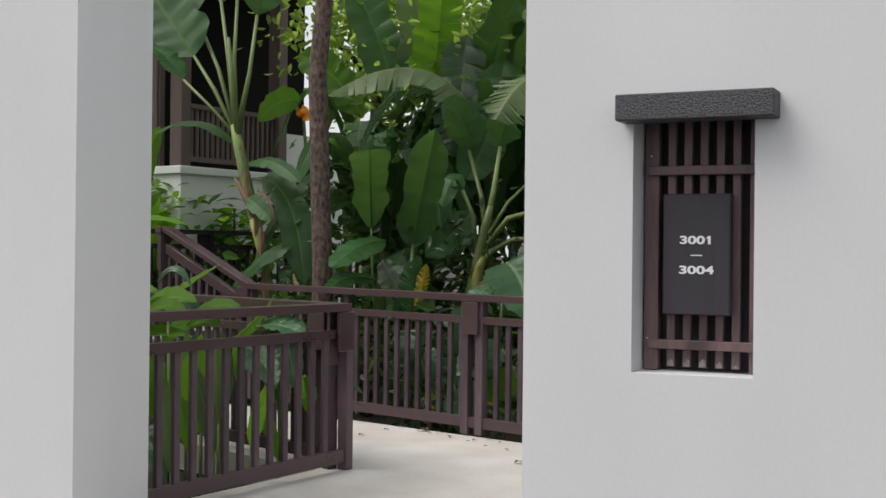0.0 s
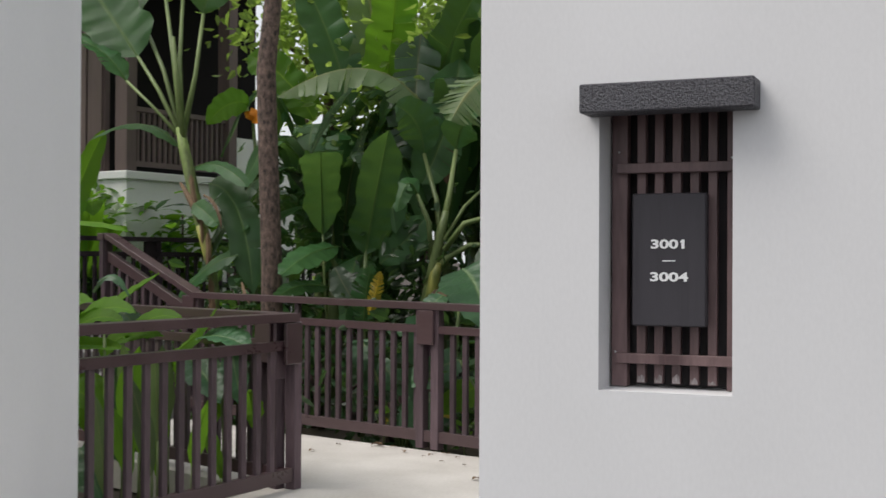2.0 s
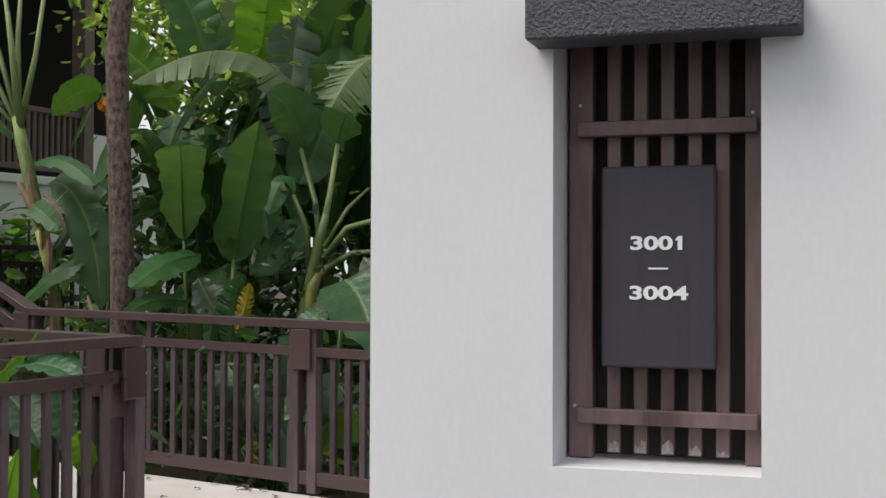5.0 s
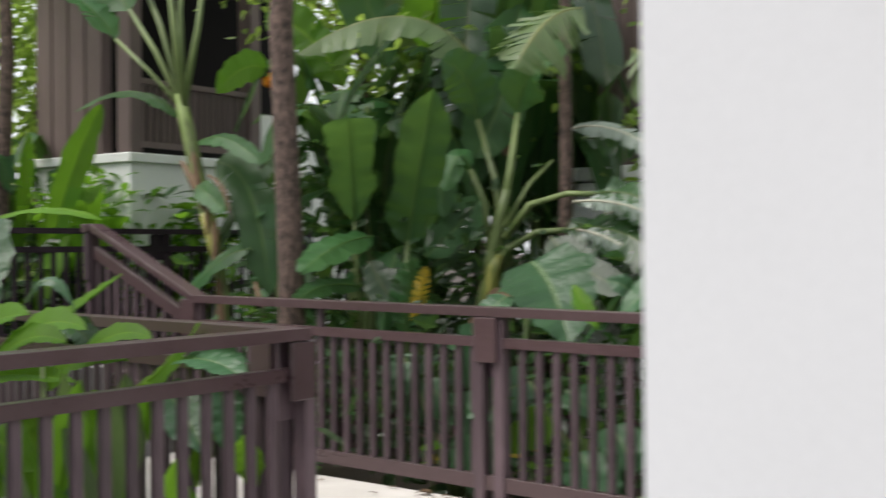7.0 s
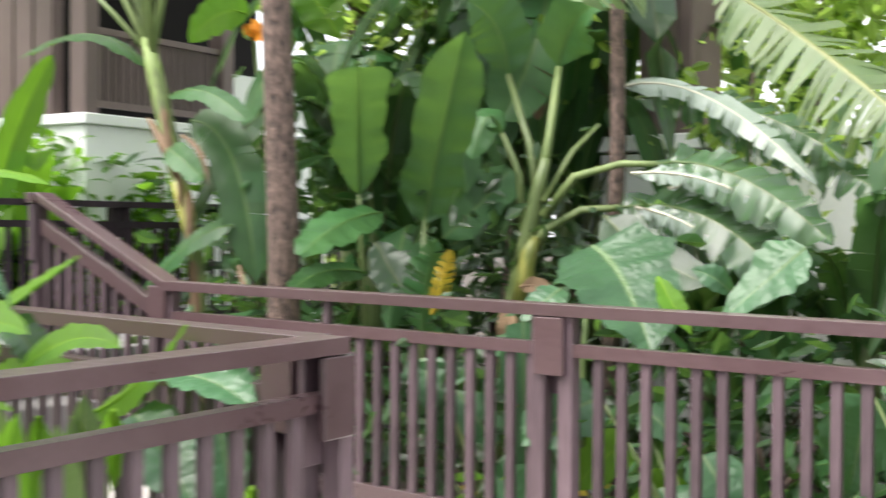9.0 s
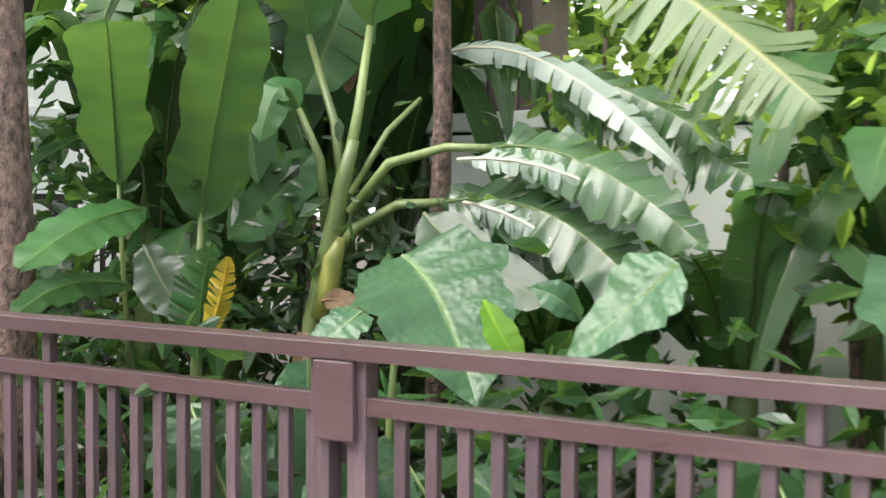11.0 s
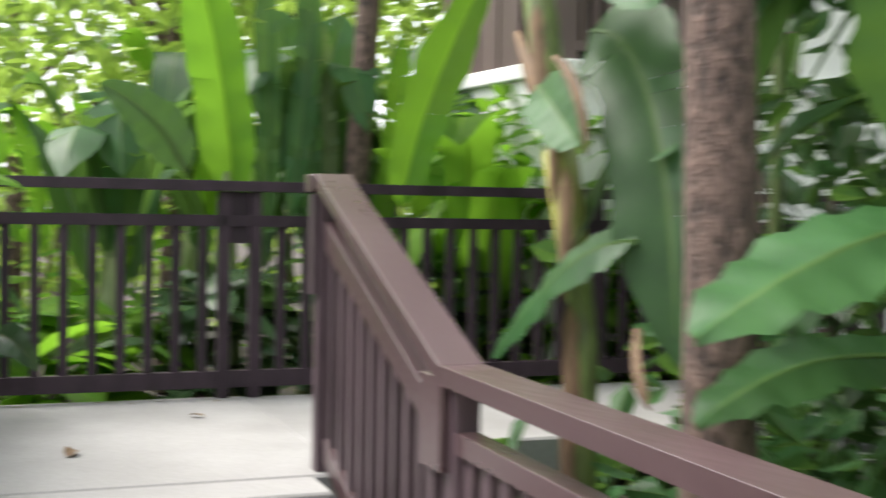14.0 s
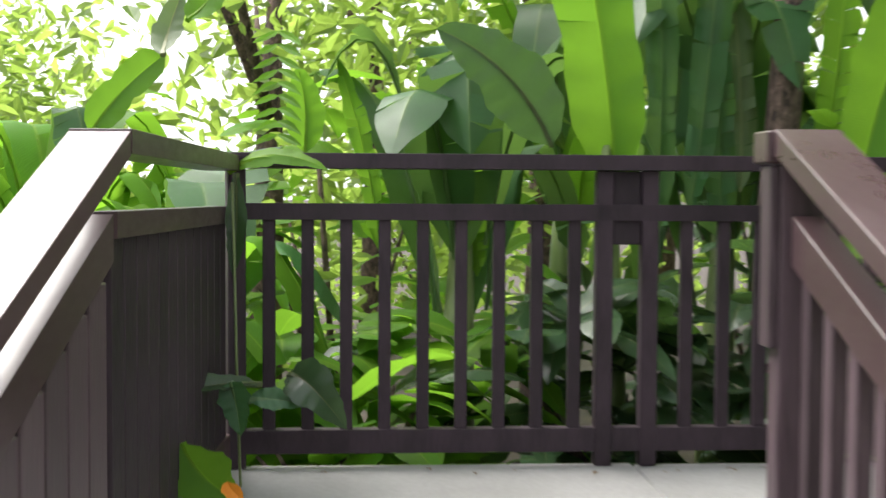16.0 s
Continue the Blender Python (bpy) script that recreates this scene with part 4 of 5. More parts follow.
leaf_part(ears, ELEPHANT, g(0.39, 0.50, 0.78), g(0.46, 0.38, 0.81), g(0.61, 0.35, 0.81), 0.23, (0.2, -0.6, 0.8), seed=74, profile='heart')
leaf_part(ears, LIME, g(-0.25, 0.45, 1.17), g(-0.34, 0.38, 1.07), g(-0.44, 0.40, 0.93), 0.11, (0.35, -0.9, 0.25), seed=75, profile='lance', label='fresh lime green leaf')
part('leaf_stalk', tube(bmesh.new(), [g(0.25, 0.60, 0.20), g(0.29, 0.70, 0.76), g(0.29, 0.78, 1.27)], [0.020, 0.017, 0.012], 6), STALK, ears, '', True)

ears2 = thing('elephant_ear', g(-1.0, 0.5, -0.2), 'elephant ear plant with large glossy quilted green leaves behind the railing', 'elephant ear plant', 'elephant ears')
leaf_part(ears2, ELEPHANT, g(-0.92, 0.45, 1.31), g(-0.86, 0.43, 1.25), g(-0.60, 0.30, 0.99), 0.29, (0.1, -0.6, 0.8), seed=78, profile='heart', fold=0.15, n=18, rows=4)
leaf_part(ears2, ELEPHANT, g(-1.62, 0.42, 1.33), g(-1.70, 0.28, 1.23), g(-1.85, 0.22, 0.76), 0.48, (0.3, -0.85, 0.4), seed=79, profile='heart', fold=0.2, n=18, rows=4)
leaf_part(ears2, ELEPHANT, g(-1.86, 0.35, 1.12), g(-2.03, 0.32, 0.98), g(-2.12, 0.22, 0.67), 0.46, (0.1, -0.85, 0.4), seed=80, profile='heart', fold=0.2, n=18, rows=4)
leaf_part(ears2, ELEPHANT, g(-0.39, 0.90, 1.08), g(-0.39, 0.75, 1.18), g(-0.23, 0.80, 1.20), 0.12, (0.35, -0.9, 0.25), seed=81, profile='lance')
part('leaf_stalk', tube(bmesh.new(), [g(-1.57, 0.30, 0.18), g(-1.56, 0.40, 0.76), g(-1.62, 0.42, 1.32)], [0.023, 0.020, 0.014], 6), STALK, ears2, '', True)

leaf_part(ears, ELEPHANT, g(0.38, 0.32, 0.95), g(0.36, 0.28, 0.60), g(0.34, 0.30, 0.18), 0.25, (0.2, -0.9, 0.2), seed=76, profile='heart', fold=0.12, n=16, rows=4)

# low yellow-green seedlings at the foot of the garden railing
low = random.Random(41)
for a in (0.33, 0.62, -0.15):
    seedling = thing('seedling', g(a, 0.24, -0.2), 'low yellow-green seedling at the foot of the railing', 'seedling', 'seedlings by the railing')
    for i in range(7):
        q = g(a + low.uniform(-0.12, 0.12), 0.2 + low.uniform(-0.03, 0.08), low.uniform(0.08, 0.26))
        ang, sz = low.uniform(0, 6.28), low.uniform(0.07, 0.13)
        d = Vector((math.cos(ang), math.sin(ang) * 0.4, low.uniform(-0.5, 0.2))) * sz
        leaf_part(seedling, (LIME, YELLOWLEAF, LIME)[i % 3], q, q + d * 0.5 + Vector((0, 0, 0.02)), q + d, sz * 0.5, (low.uniform(-0.3, 0.3), -0.5, 0.8), profile='spoon', fold=0.1, n=8, rows=2, rib=0.003, seed=760 + i)
        part('stem', tube(bmesh.new(), [g(a, 0.24, -0.2), g(a, 0.22, 0.02), q], [0.006, 0.005, 0.003], 5), STALK, seedling, '', True)

bed = thing('shrub', g(1.2, -2.6, -0.2), 'lime green leafy shrub growing through the railing', 'shrub', 'shrubs by the gate')
leaf_part(bed, LIME, g(1.25, -2.03, 0.95), g(0.88, -1.97, 1.14), g(0.60, -1.95, 1.28), 0.10, (0.2, -0.6, 0.8), seed=84, profile='lance')
leaf_part(bed, LIME, g(1.39, -2.40, 0.87), g(1.15, -2.34, 1.09), g(0.76, -2.32, 1.11), 0.22, (0.2, -0.6, 0.8), seed=85, profile='spoon')
leaf_part(bed, LIME, g(0.98, -2.40, 0.85), g(0.73, -2.34, 1.08), g(0.47, -2.32, 0.99), 0.17, (0.2, -0.6, 0.8), seed=86, profile='spoon')
leaf_part(bed, LIME, g(1.25, -2.40, 0.74), g(0.98, -2.34, 0.88), g(0.40, -2.32, 0.83), 0.15, (0.2, -0.6, 0.8), seed=87, profile='spoon')
leaf_part(bed, LIME, g(0.72, -1.83, 0.73), g(0.56, -1.77, 0.78), g(0.29, -1.75, 1.06), 0.16, (0.2, -0.6, 0.8), seed=88, profile='lance', fold=-0.4)
leaf_part(bed, LIME, g(0.71, -2.03, 0.75), g(0.74, -1.97, 0.54), g(0.81, -1.95, 0.34), 0.08, (0.2, -0.6, 0.8), seed=89)
leaf_part(bed, LIME, g(0.51, -2.03, 0.77), g(0.54, -1.97, 0.54), g(0.61, -1.95, 0.39), 0.08, (0.2, -0.6, 0.8), seed=90)
leaf_part(bed, LIME, g(0.31, -2.03, 0.81), g(0.35, -1.97, 0.63), g(0.42, -1.95, 0.53), 0.08, (0.2, -0.6, 0.8), seed=91)
leaf_part(bed, ELEPHANT, g(1.25, -2.40, 0.56), g(1.10, -2.34, 0.46), g(0.99, -2.32, 0.31), 0.20, (0.2, -0.6, 0.8), seed=92, profile='heart')
leaf_part(bed, ELEPHANT, g(0.46, -2.40, 0.73), g(0.45, -2.34, 0.60), g(0.44, -2.32, 0.47), 0.14, (0.2, -0.6, 0.8), seed=93, profile='heart')
leaf_part(bed, LIME, g(-0.10, -1.83, 0.59), g(-0.06, -1.77, 0.50), g(-0.07, -1.75, 0.33), 0.13, (0.2, -0.6, 0.8), seed=94, profile='spoon')
leaf_part(bed, LIME, g(0.22, -1.83, 0.34), g(0.27, -1.77, 0.50), g(0.12, -1.75, 0.62), 0.11, (0.2, -0.6, 0.8), seed=95, profile='lance')
leaf_part(bed, ELEPHANT, g(0.65, -2.40, 1.17), g(0.56, -2.34, 1.37), g(0.40, -2.32, 1.13), 0.06, (0.2, -0.6, 0.8), seed=96, profile='lance', fold=-0.3)
leaf_part(bed, DARKLEAF, g(0.95, -2.03, 1.03), g(0.83, -1.97, 1.03), g(0.83, -1.95, 0.87), 0.16, (0.2, -0.6, 0.8), seed=97, profile='heart')
leaf_part(bed, ELEPHANT, g(0.43, -1.74, 0.88), g(0.16, -1.76, 0.92), g(-0.07, -1.78, 0.81), 0.24, (0.1, -0.4, 0.9), seed=98, profile='heart')
leaf_part(bed, ELEPHANT, g(0.50, -1.80, 0.75), g(0.25, -1.85, 0.66), g(0.08, -1.90, 0.50), 0.26, (0.1, -0.6, 0.8), seed=99, profile='heart')
leaf_part(bed, ELEPHANT, g(0.11, -1.78, 0.78), g(0.06, -1.80, 0.69), g(-0.02, -1.82, 0.48), 0.19, (0.1, -0.6, 0.8), seed=100, profile='heart')
leaf_part(bed, ELEPHANT, g(2.12, -1.90, 1.53), g(1.75, -2.00, 1.40), g(1.51, -2.10, 1.04), 0.44, (0.35, -0.9, 0.25), seed=101, profile='heart', fold=0.15)
leaf_part(bed, LIME, g(2.93, -1.50, 1.59), g(2.80, -1.50, 1.88), g(2.67, -1.50, 2.34), 0.25, (0.35, -0.9, 0.25), seed=102)
leaf_part(bed, LIME, g(3.06, -1.50, 1.46), g(2.46, -1.30, 1.76), g(2.02, -1.10, 1.57), 0.10, (0.1, -0.4, 1), seed=103, fold=-0.3)
leaf_part(bed, YELLOWLEAF, g(0.94, -2.40, 0.56), g(0.81, -2.40, 0.54), g(0.75, -2.40, 0.52), 0.04, (0.35, -0.9, 0.25), seed=104, profile='spoon', label='dry orange leaf')
part('stem', tube(bmesh.new(), [g(0.58, -2.35, -0.20), g(0.58, -2.35, 0.29), g(0.61, -2.35, 0.96)], [0.012, 0.011, 0.008], 6), STALK, bed, '', True)
part('stem', tube(bmesh.new(), [g(0.73, -1.98, -0.20), g(0.73, -1.98, 0.20), g(0.77, -1.98, 0.61)], [0.013, 0.011, 0.009], 6), STALK, bed, '', True)
part('stem', tube(bmesh.new(), [g(1.03, -2.35, -0.20), g(1.03, -2.35, 0.22), g(1.07, -2.35, 0.89)], [0.012, 0.011, 0.009], 6), STALK, bed, '', True)
part('stem', tube(bmesh.new(), [g(1.12, -2.35, -0.20), g(1.12, -2.35, 0.20), g(1.15, -2.35, 1.32)], [0.013, 0.011, 0.009], 6), STALK, bed, '', True)
part('stem', tube(bmesh.new(), [g(0.16, -1.80, -0.20), g(0.16, -1.80, 0.26), g(0.19, -1.80, 0.73)], [0.012, 0.011, 0.009], 6), STALK, bed, '', True)
part('stem', tube(bmesh.new(), [g(1.21, -2.35, -0.20), g(1.21, -2.35, 0.19), g(1.24, -2.35, 1.66)], [0.013, 0.012, 0.009], 6), STALK, bed, '', True)
leaf_part(bed, LIME, g(1.78, -2.25, 0.89), g(1.48, -2.19, 1.12), g(1.15, -2.17, 1.06), 0.22, (0.2, -0.7, 0.7), seed=111, profile='spoon', fold=0.2)
leaf_part(bed, LIME, g(1.11, -2.25, 0.88), g(0.87, -2.19, 1.14), g(0.55, -2.17, 1.04), 0.18, (0.2, -0.7, 0.7), seed=112, profile='spoon', fold=0.2)
leaf_part(bed, LIME, g(1.05, -2.05, 0.73), g(0.97, -1.99, 0.93), g(0.53, -1.97, 0.89), 0.16, (0.2, -0.7, 0.7), seed=113, profile='spoon', fold=0.2)
leaf_part(bed, LIME, g(1.73, -2.25, 0.71), g(1.54, -2.19, 0.89), g(1.07, -2.17, 0.83), 0.21, (0.2, -0.7, 0.7), seed=114, profile='spoon', fold=0.2)
leaf_part(bed, LIME, g(0.80, -2.05, 0.88), g(0.55, -1.99, 1.08), g(0.35, -1.97, 0.99), 0.13, (0.2, -0.7, 0.7), seed=115, profile='spoon', fold=0.2)

screen = thing('banana_plant', g(6.6, 0.2, -0.2), 'tall banana plant with bright backlit leaves behind the landing', 'banana plant', 'banana plants')
part('stem', tube(bmesh.new(), [g(6.60, 0.24, -0.20), g(6.60, 0.24, 0.59), g(6.60, 0.21, 1.33), g(6.60, 0.19, 1.69)], [0.060, 0.054, 0.044, 0.024], 8), STALK, screen, '', True)
leaf_part(screen, LIME, g(6.60, 0.24, 1.42), g(6.55, 0.20, 2.30), g(6.45, -0.16, 3.35), 0.32, (0.8, -0.6, 0.1), seed=118, fold=0.55, n=34, rib=0.005, torn=0.05)
for j, (b0, b1, z0, z1, wd, mt) in enumerate(((0.45, 0.40, 1.3, 3.0, 0.20, BANANA), (0.62, 0.72, 1.4, 3.1, 0.22, BANANA), (0.78, 0.66, 1.2, 2.8, 0.18, BANANA), (1.22, 1.34, 1.3, 2.6, 0.22, LIME), (0.92, 0.80, 1.5, 2.7, 0.2, BANANA_PALE), (-0.30, -0.42, 1.1, 2.0, 0.16, LIME), (-0.75, -0.95, 1.2, 2.1, 0.15, LIME))):
    leaf_part(screen, mt, g(6.75 + 0.08 * j, b0, z0), g(6.72 + 0.08 * j, (b0 + b1) / 2 + 0.06, (z0 + z1) / 2), g(6.66 + 0.08 * j, b1, z1), wd * 0.7, (0.8, -0.6, 0.1), seed=400 + j, fold=0.3, torn=0.6, wave=0.06, n=24, rib=0.005)
leaf_part(screen, DARKLEAF, g(6.30, -0.08, 1.67), g(6.20, -0.23, 1.99), g(6.10, -0.55, 2.10), 0.27, (0.9, -0.4, 0.2), seed=119, profile='spoon', fold=0.15)
leaf_part(screen, BANANA, g(7.20, 0.61, 1.69), g(7.20, 0.73, 2.28), g(7.20, 0.61, 2.72), 0.33, (0.9, -0.4, 0.2), seed=120)
leaf_part(screen, BANANA, g(7.40, 0.98, 1.70), g(7.10, 0.86, 2.27), g(7.20, 1.05, 2.72), 0.30, (0.9, -0.4, 0.2), seed=121, torn=0.3)
leaf_part(screen, LIME, g(5.95, 1.02, 1.50), g(5.90, 1.10, 2.10), g(5.85, 1.48, 2.80), 0.27, (0.8, -0.6, 0.1), seed=122, fold=0.4, torn=0.06, n=28, rib=0.005)
leaf_part(screen, LIME, g(6.20, -1.86, 1.70), g(6.20, -1.74, 1.89), g(6.20, -1.58, 2.00), 0.15, (0.9, -0.4, 0.2), seed=123)
leaf_part(screen, BANANA_PALE, g(6.10, -1.57, 1.99), g(6.25, -1.58, 2.09), g(6.20, -1.50, 2.27), 0.12, (0.9, -0.4, 0.2), seed=124, profile='spoon')
leaf_part(screen, LIME, g(6.40, -1.06, 1.64), g(6.40, -1.04, 1.83), g(6.40, -1.09, 1.98), 0.16, (0.9, -0.4, 0.2), seed=125, profile='spoon')
leaf_part(screen, LIME, g(6.10, -1.48, 2.12), g(6.25, -1.39, 2.21), g(6.20, -1.37, 2.35), 0.13, (0.9, -0.4, 0.2), seed=126)
leaf_part(screen, LIME, g(6.30, -1.16, 2.11), g(6.25, -1.19, 2.08), g(6.20, -1.25, 2.05), 0.03, (0.9, -0.4, 0.2), seed=127, profile='lance', rib=0)
leaf_part(screen, LIME, g(6.30, -1.16, 2.11), g(6.25, -1.09, 2.08), g(6.20, -1.06, 2.04), 0.03, (0.9, -0.4, 0.2), seed=128, profile='lance', rib=0)
leaf_part(screen, LIME, g(6.30, -1.16, 2.06), g(6.25, -1.19, 2.03), g(6.20, -1.25, 2.00), 0.03, (0.9, -0.4, 0.2), seed=129, profile='lance', rib=0)
leaf_part(screen, LIME, g(6.30, -1.16, 2.06), g(6.25, -1.09, 2.03), g(6.20, -1.06, 2.00), 0.03, (0.9, -0.4, 0.2), seed=130, profile='lance', rib=0)
leaf_part(screen, LIME, g(6.30, -1.16, 2.01), g(6.25, -1.19, 1.98), g(6.20, -1.25, 1.95), 0.03, (0.9, -0.4, 0.2), seed=131, profile='lance', rib=0)
leaf_part(screen, LIME, g(6.30, -1.16, 2.01), g(6.25, -1.11, 1.98), g(6.20, -1.06, 1.95), 0.03, (0.9, -0.4, 0.2), seed=132, profile='lance', rib=0)
leaf_part(screen, LIME, g(6.30, -1.16, 1.96), g(6.25, -1.19, 1.93), g(6.20, -1.25, 1.90), 0.03, (0.9, -0.4, 0.2), seed=133, profile='lance', rib=0)
leaf_part(screen, LIME, g(6.30, -1.16, 1.96), g(6.25, -1.11, 1.95), g(6.20, -1.06, 1.90), 0.03, (0.9, -0.4, 0.2), seed=134, profile='lance', rib=0)
leaf_part(screen, LIME, g(6.30, -1.16, 1.91), g(6.25, -1.19, 1.90), g(6.20, -1.25, 1.85), 0.03, (0.9, -0.4, 0.2), seed=135, profile='lance', rib=0)
leaf_part(screen, LIME, g(6.30, -1.16, 1.91), g(6.25, -1.11, 1.90), g(6.20, -1.06, 1.85), 0.03, (0.9, -0.4, 0.2), seed=136, profile='lance', rib=0)
leaf_part(screen, LIME, g(6.30, -1.16, 1.86), g(6.25, -1.19, 1.85), g(6.20, -1.25, 1.81), 0.03, (0.9, -0.4, 0.2), seed=137, profile='lance', rib=0)
leaf_part(screen, LIME, g(6.30, -1.16, 1.86), g(6.25, -1.11, 1.85), g(6.20, -1.06, 1.80), 0.03, (0.9, -0.4, 0.2), seed=138, profile='lance', rib=0)
leaf_part(screen, LIME, g(6.30, -1.16, 1.81), g(6.25, -1.19, 1.79), g(6.20, -1.25, 1.76), 0.03, (0.9, -0.4, 0.2), seed=139, profile='lance', rib=0)
leaf_part(screen, LIME, g(6.30, -1.16, 1.81), g(6.25, -1.11, 1.80), g(6.20, -1.06, 1.75), 0.03, (0.9, -0.4, 0.2), seed=140, profile='lance', rib=0)
leaf_part(screen, LIME, g(6.30, -1.16, 1.76), g(6.25, -1.19, 1.75), g(6.20, -1.25, 1.71), 0.03, (0.9, -0.4, 0.2), seed=141, profile='lance', rib=0)
leaf_part(screen, LIME, g(6.30, -1.16, 1.76), g(6.25, -1.11, 1.75), g(6.20, -1.06, 1.70), 0.03, (0.9, -0.4, 0.2), seed=142, profile='lance', rib=0)
leaf_part(screen, LIME, g(6.30, -1.16, 1.71), g(6.25, -1.21, 1.69), g(6.20, -1.25, 1.66), 0.03, (0.9, -0.4, 0.2), seed=143, profile='lance', rib=0)
leaf_part(screen, LIME, g(6.30, -1.16, 1.71), g(6.25, -1.11, 1.69), g(6.20, -1.06, 1.66), 0.03, (0.9, -0.4, 0.2), seed=144, profile='lance', rib=0)

creeper = thing('shrub', g(5.2, -1.4, -0.2), 'small leafy plant pushing through the landing railing', 'shrub')
leaf_part(creeper, ORANGE, g(4.69, -1.17, 0.72), g(4.69, -1.17, 0.70), g(4.69, -1.13, 0.67), 0.05, (0.9, -0.4, 0.2), seed=146, profile='spoon', rib=0, label='orange leaf tip')
leaf_part(creeper, LIME, g(4.70, -1.29, 0.82), g(4.70, -1.26, 0.73), g(4.70, -1.15, 0.67), 0.17, (0.9, -0.4, 0.2), seed=147, profile='spoon', n=14, label='yellow-green leaf with an orange tip')
leaf_part(creeper, DARKLEAF, g(5.20, -1.13, 0.90), g(5.10, -1.26, 0.92), g(5.00, -1.40, 0.90), 0.10, (0.5, -0.4, 0.8), seed=148, profile='lance')
leaf_part(creeper, ELEPHANT, g(5.10, -1.21, 0.92), g(5.10, -1.19, 0.86), g(5.10, -1.18, 0.76), 0.10, (0.9, -0.4, 0.2), seed=149, profile='heart')
leaf_part(creeper, ELEPHANT, g(5.20, -1.17, 0.85), g(5.20, -1.09, 0.86), g(5.20, -0.98, 0.83), 0.07, (0.9, -0.4, 0.5), seed=150, profile='lance')
leaf_part(creeper, DARKLEAF, g(5.30, -1.05, 0.91), g(5.15, -1.00, 0.95), g(5.20, -0.87, 0.76), 0.14, (0.9, -0.4, 0.5), seed=151, profile='spoon')
leaf_part(creeper, LIME, g(5.50, -1.26, 1.55), g(5.45, -1.11, 1.65), g(5.40, -0.93, 1.55), 0.08, (0.7, -0.4, 0.7), seed=152, profile='lance', fold=-0.3)
leaf_part(creeper, DARKLEAF, g(5.35, -1.22, 1.54), g(5.35, -1.21, 1.34), g(5.35, -1.23, 1.22), 0.07, (0.9, -0.4, 0.2), seed=153, profile='lance')
part('stem', tube(bmesh.new(), [g(5.30, -1.20, -0.20), g(5.30, -1.20, 0.52), g(5.30, -1.21, 0.82), g(5.35, -1.23, 1.51)], [0.006, 0.005, 0.005, 0.005], 5), STALK, creeper, '', True)


def clump(at, count, height, seed, mat, group="banana plants behind", reach=1.3, width=0.34, torn=0.22):
    """A banana or heliconia clump: a stem and leaves that rise and arch outwards."""
    rnd = random.Random(seed)
    at = Vector(at)
    c = thing("banana_plant", at, "leafy dark green banana plant in the thicket", "banana plant", group)
    part("stem", tube(bmesh.new(), [at, at + Vector((0.03, 0, height * 0.3)), at + Vector((0.05, 0.02, height * 0.55))], [0.10, 0.085, 0.05], 8), STALK, c, "", True)
    for i in range(count):
        ang = 2 * math.pi * (i / count) + rnd.uniform(-0.3, 0.3)
        d = Vector((math.cos(ang), math.sin(ang), 0))
        z0 = height * rnd.uniform(0.35, 0.6)
        r = reach * rnd.uniform(0.6, 1.1)
        p0 = at + Vector((0.04, 0.02, z0)) + d * 0.12
        p1 = at + d * r * 0.45 + Vector((0, 0, height * rnd.uniform(0.85, 1.1)))
        p2 = at + d * r + Vector((0, 0, height * rnd.uniform(0.35, 0.85)))
        leaf_part(c, mat if rnd.random() < 0.75 else BANANA, p0, p1, p2, width * rnd.uniform(0.7, 1.2), (-d.x * 0.3, -d.y * 0.3, 1), fold=rnd.uniform(-0.45, 0.25), torn=rnd.choice((0, torn, torn * 3)), n=16, rows=2, seed=seed * 50 + i)


def bush(name, label, category, at, radii, count, size, seed, mat, stems=5, broad=False, **kw):
    """A leafy shrub: thin stems and many leaves."""
    at = Vector(at)
    rnd = random.Random(seed)
    b = thing(name, at, label, category)
    for i in range(stems):
        q = at + Vector((rnd.uniform(-0.6, 0.6) * radii[0], rnd.uniform(-0.6, 0.6) * radii[1], radii[2] * rnd.uniform(1.0, 1.6)))
        part("stem", tube(bmesh.new(), [at + Vector((rnd.uniform(-0.1, 0.1), rnd.uniform(-0.1, 0.1), 0)), (at + q) / 2 + Vector((0.05, 0, 0.1)), q], [0.025, 0.018, 0.008], 5), BARK, b, "", True)
    if broad:
        bm = bmesh.new()
        for i in range(count):
            q = at + Vector((rnd.gauss(0, 0.5) * radii[0], rnd.gauss(0, 0.5) * radii[1], radii[2] * rnd.uniform(0.2, 1.9)))
            ang, s = rnd.uniform(0, 6.28), size * rnd.uniform(0.6, 1.3)
            d = Vector((math.cos(ang), math.sin(ang), rnd.uniform(-0.7, 0.5))) * s
            leaf(bm, q, q + d * 0.5 + Vector((0, 0, s * 0.25)), q + d, s * rnd.uniform(0.35, 0.6), (rnd.uniform(-0.4, 0.4), rnd.uniform(-0.4, 0.4), 1), profile=rnd.choice(("spoon", "lance", "heart")), fold=rnd.uniform(-0.3, 0.3), n=9, rows=2, seed=seed * 999 + i)
        part("leaves", bm, mat, b)
    else:
        cloud("leaves", mat, b, at + Vector((0, 0, radii[2])), radii, count, size, seed, **kw)
    return b


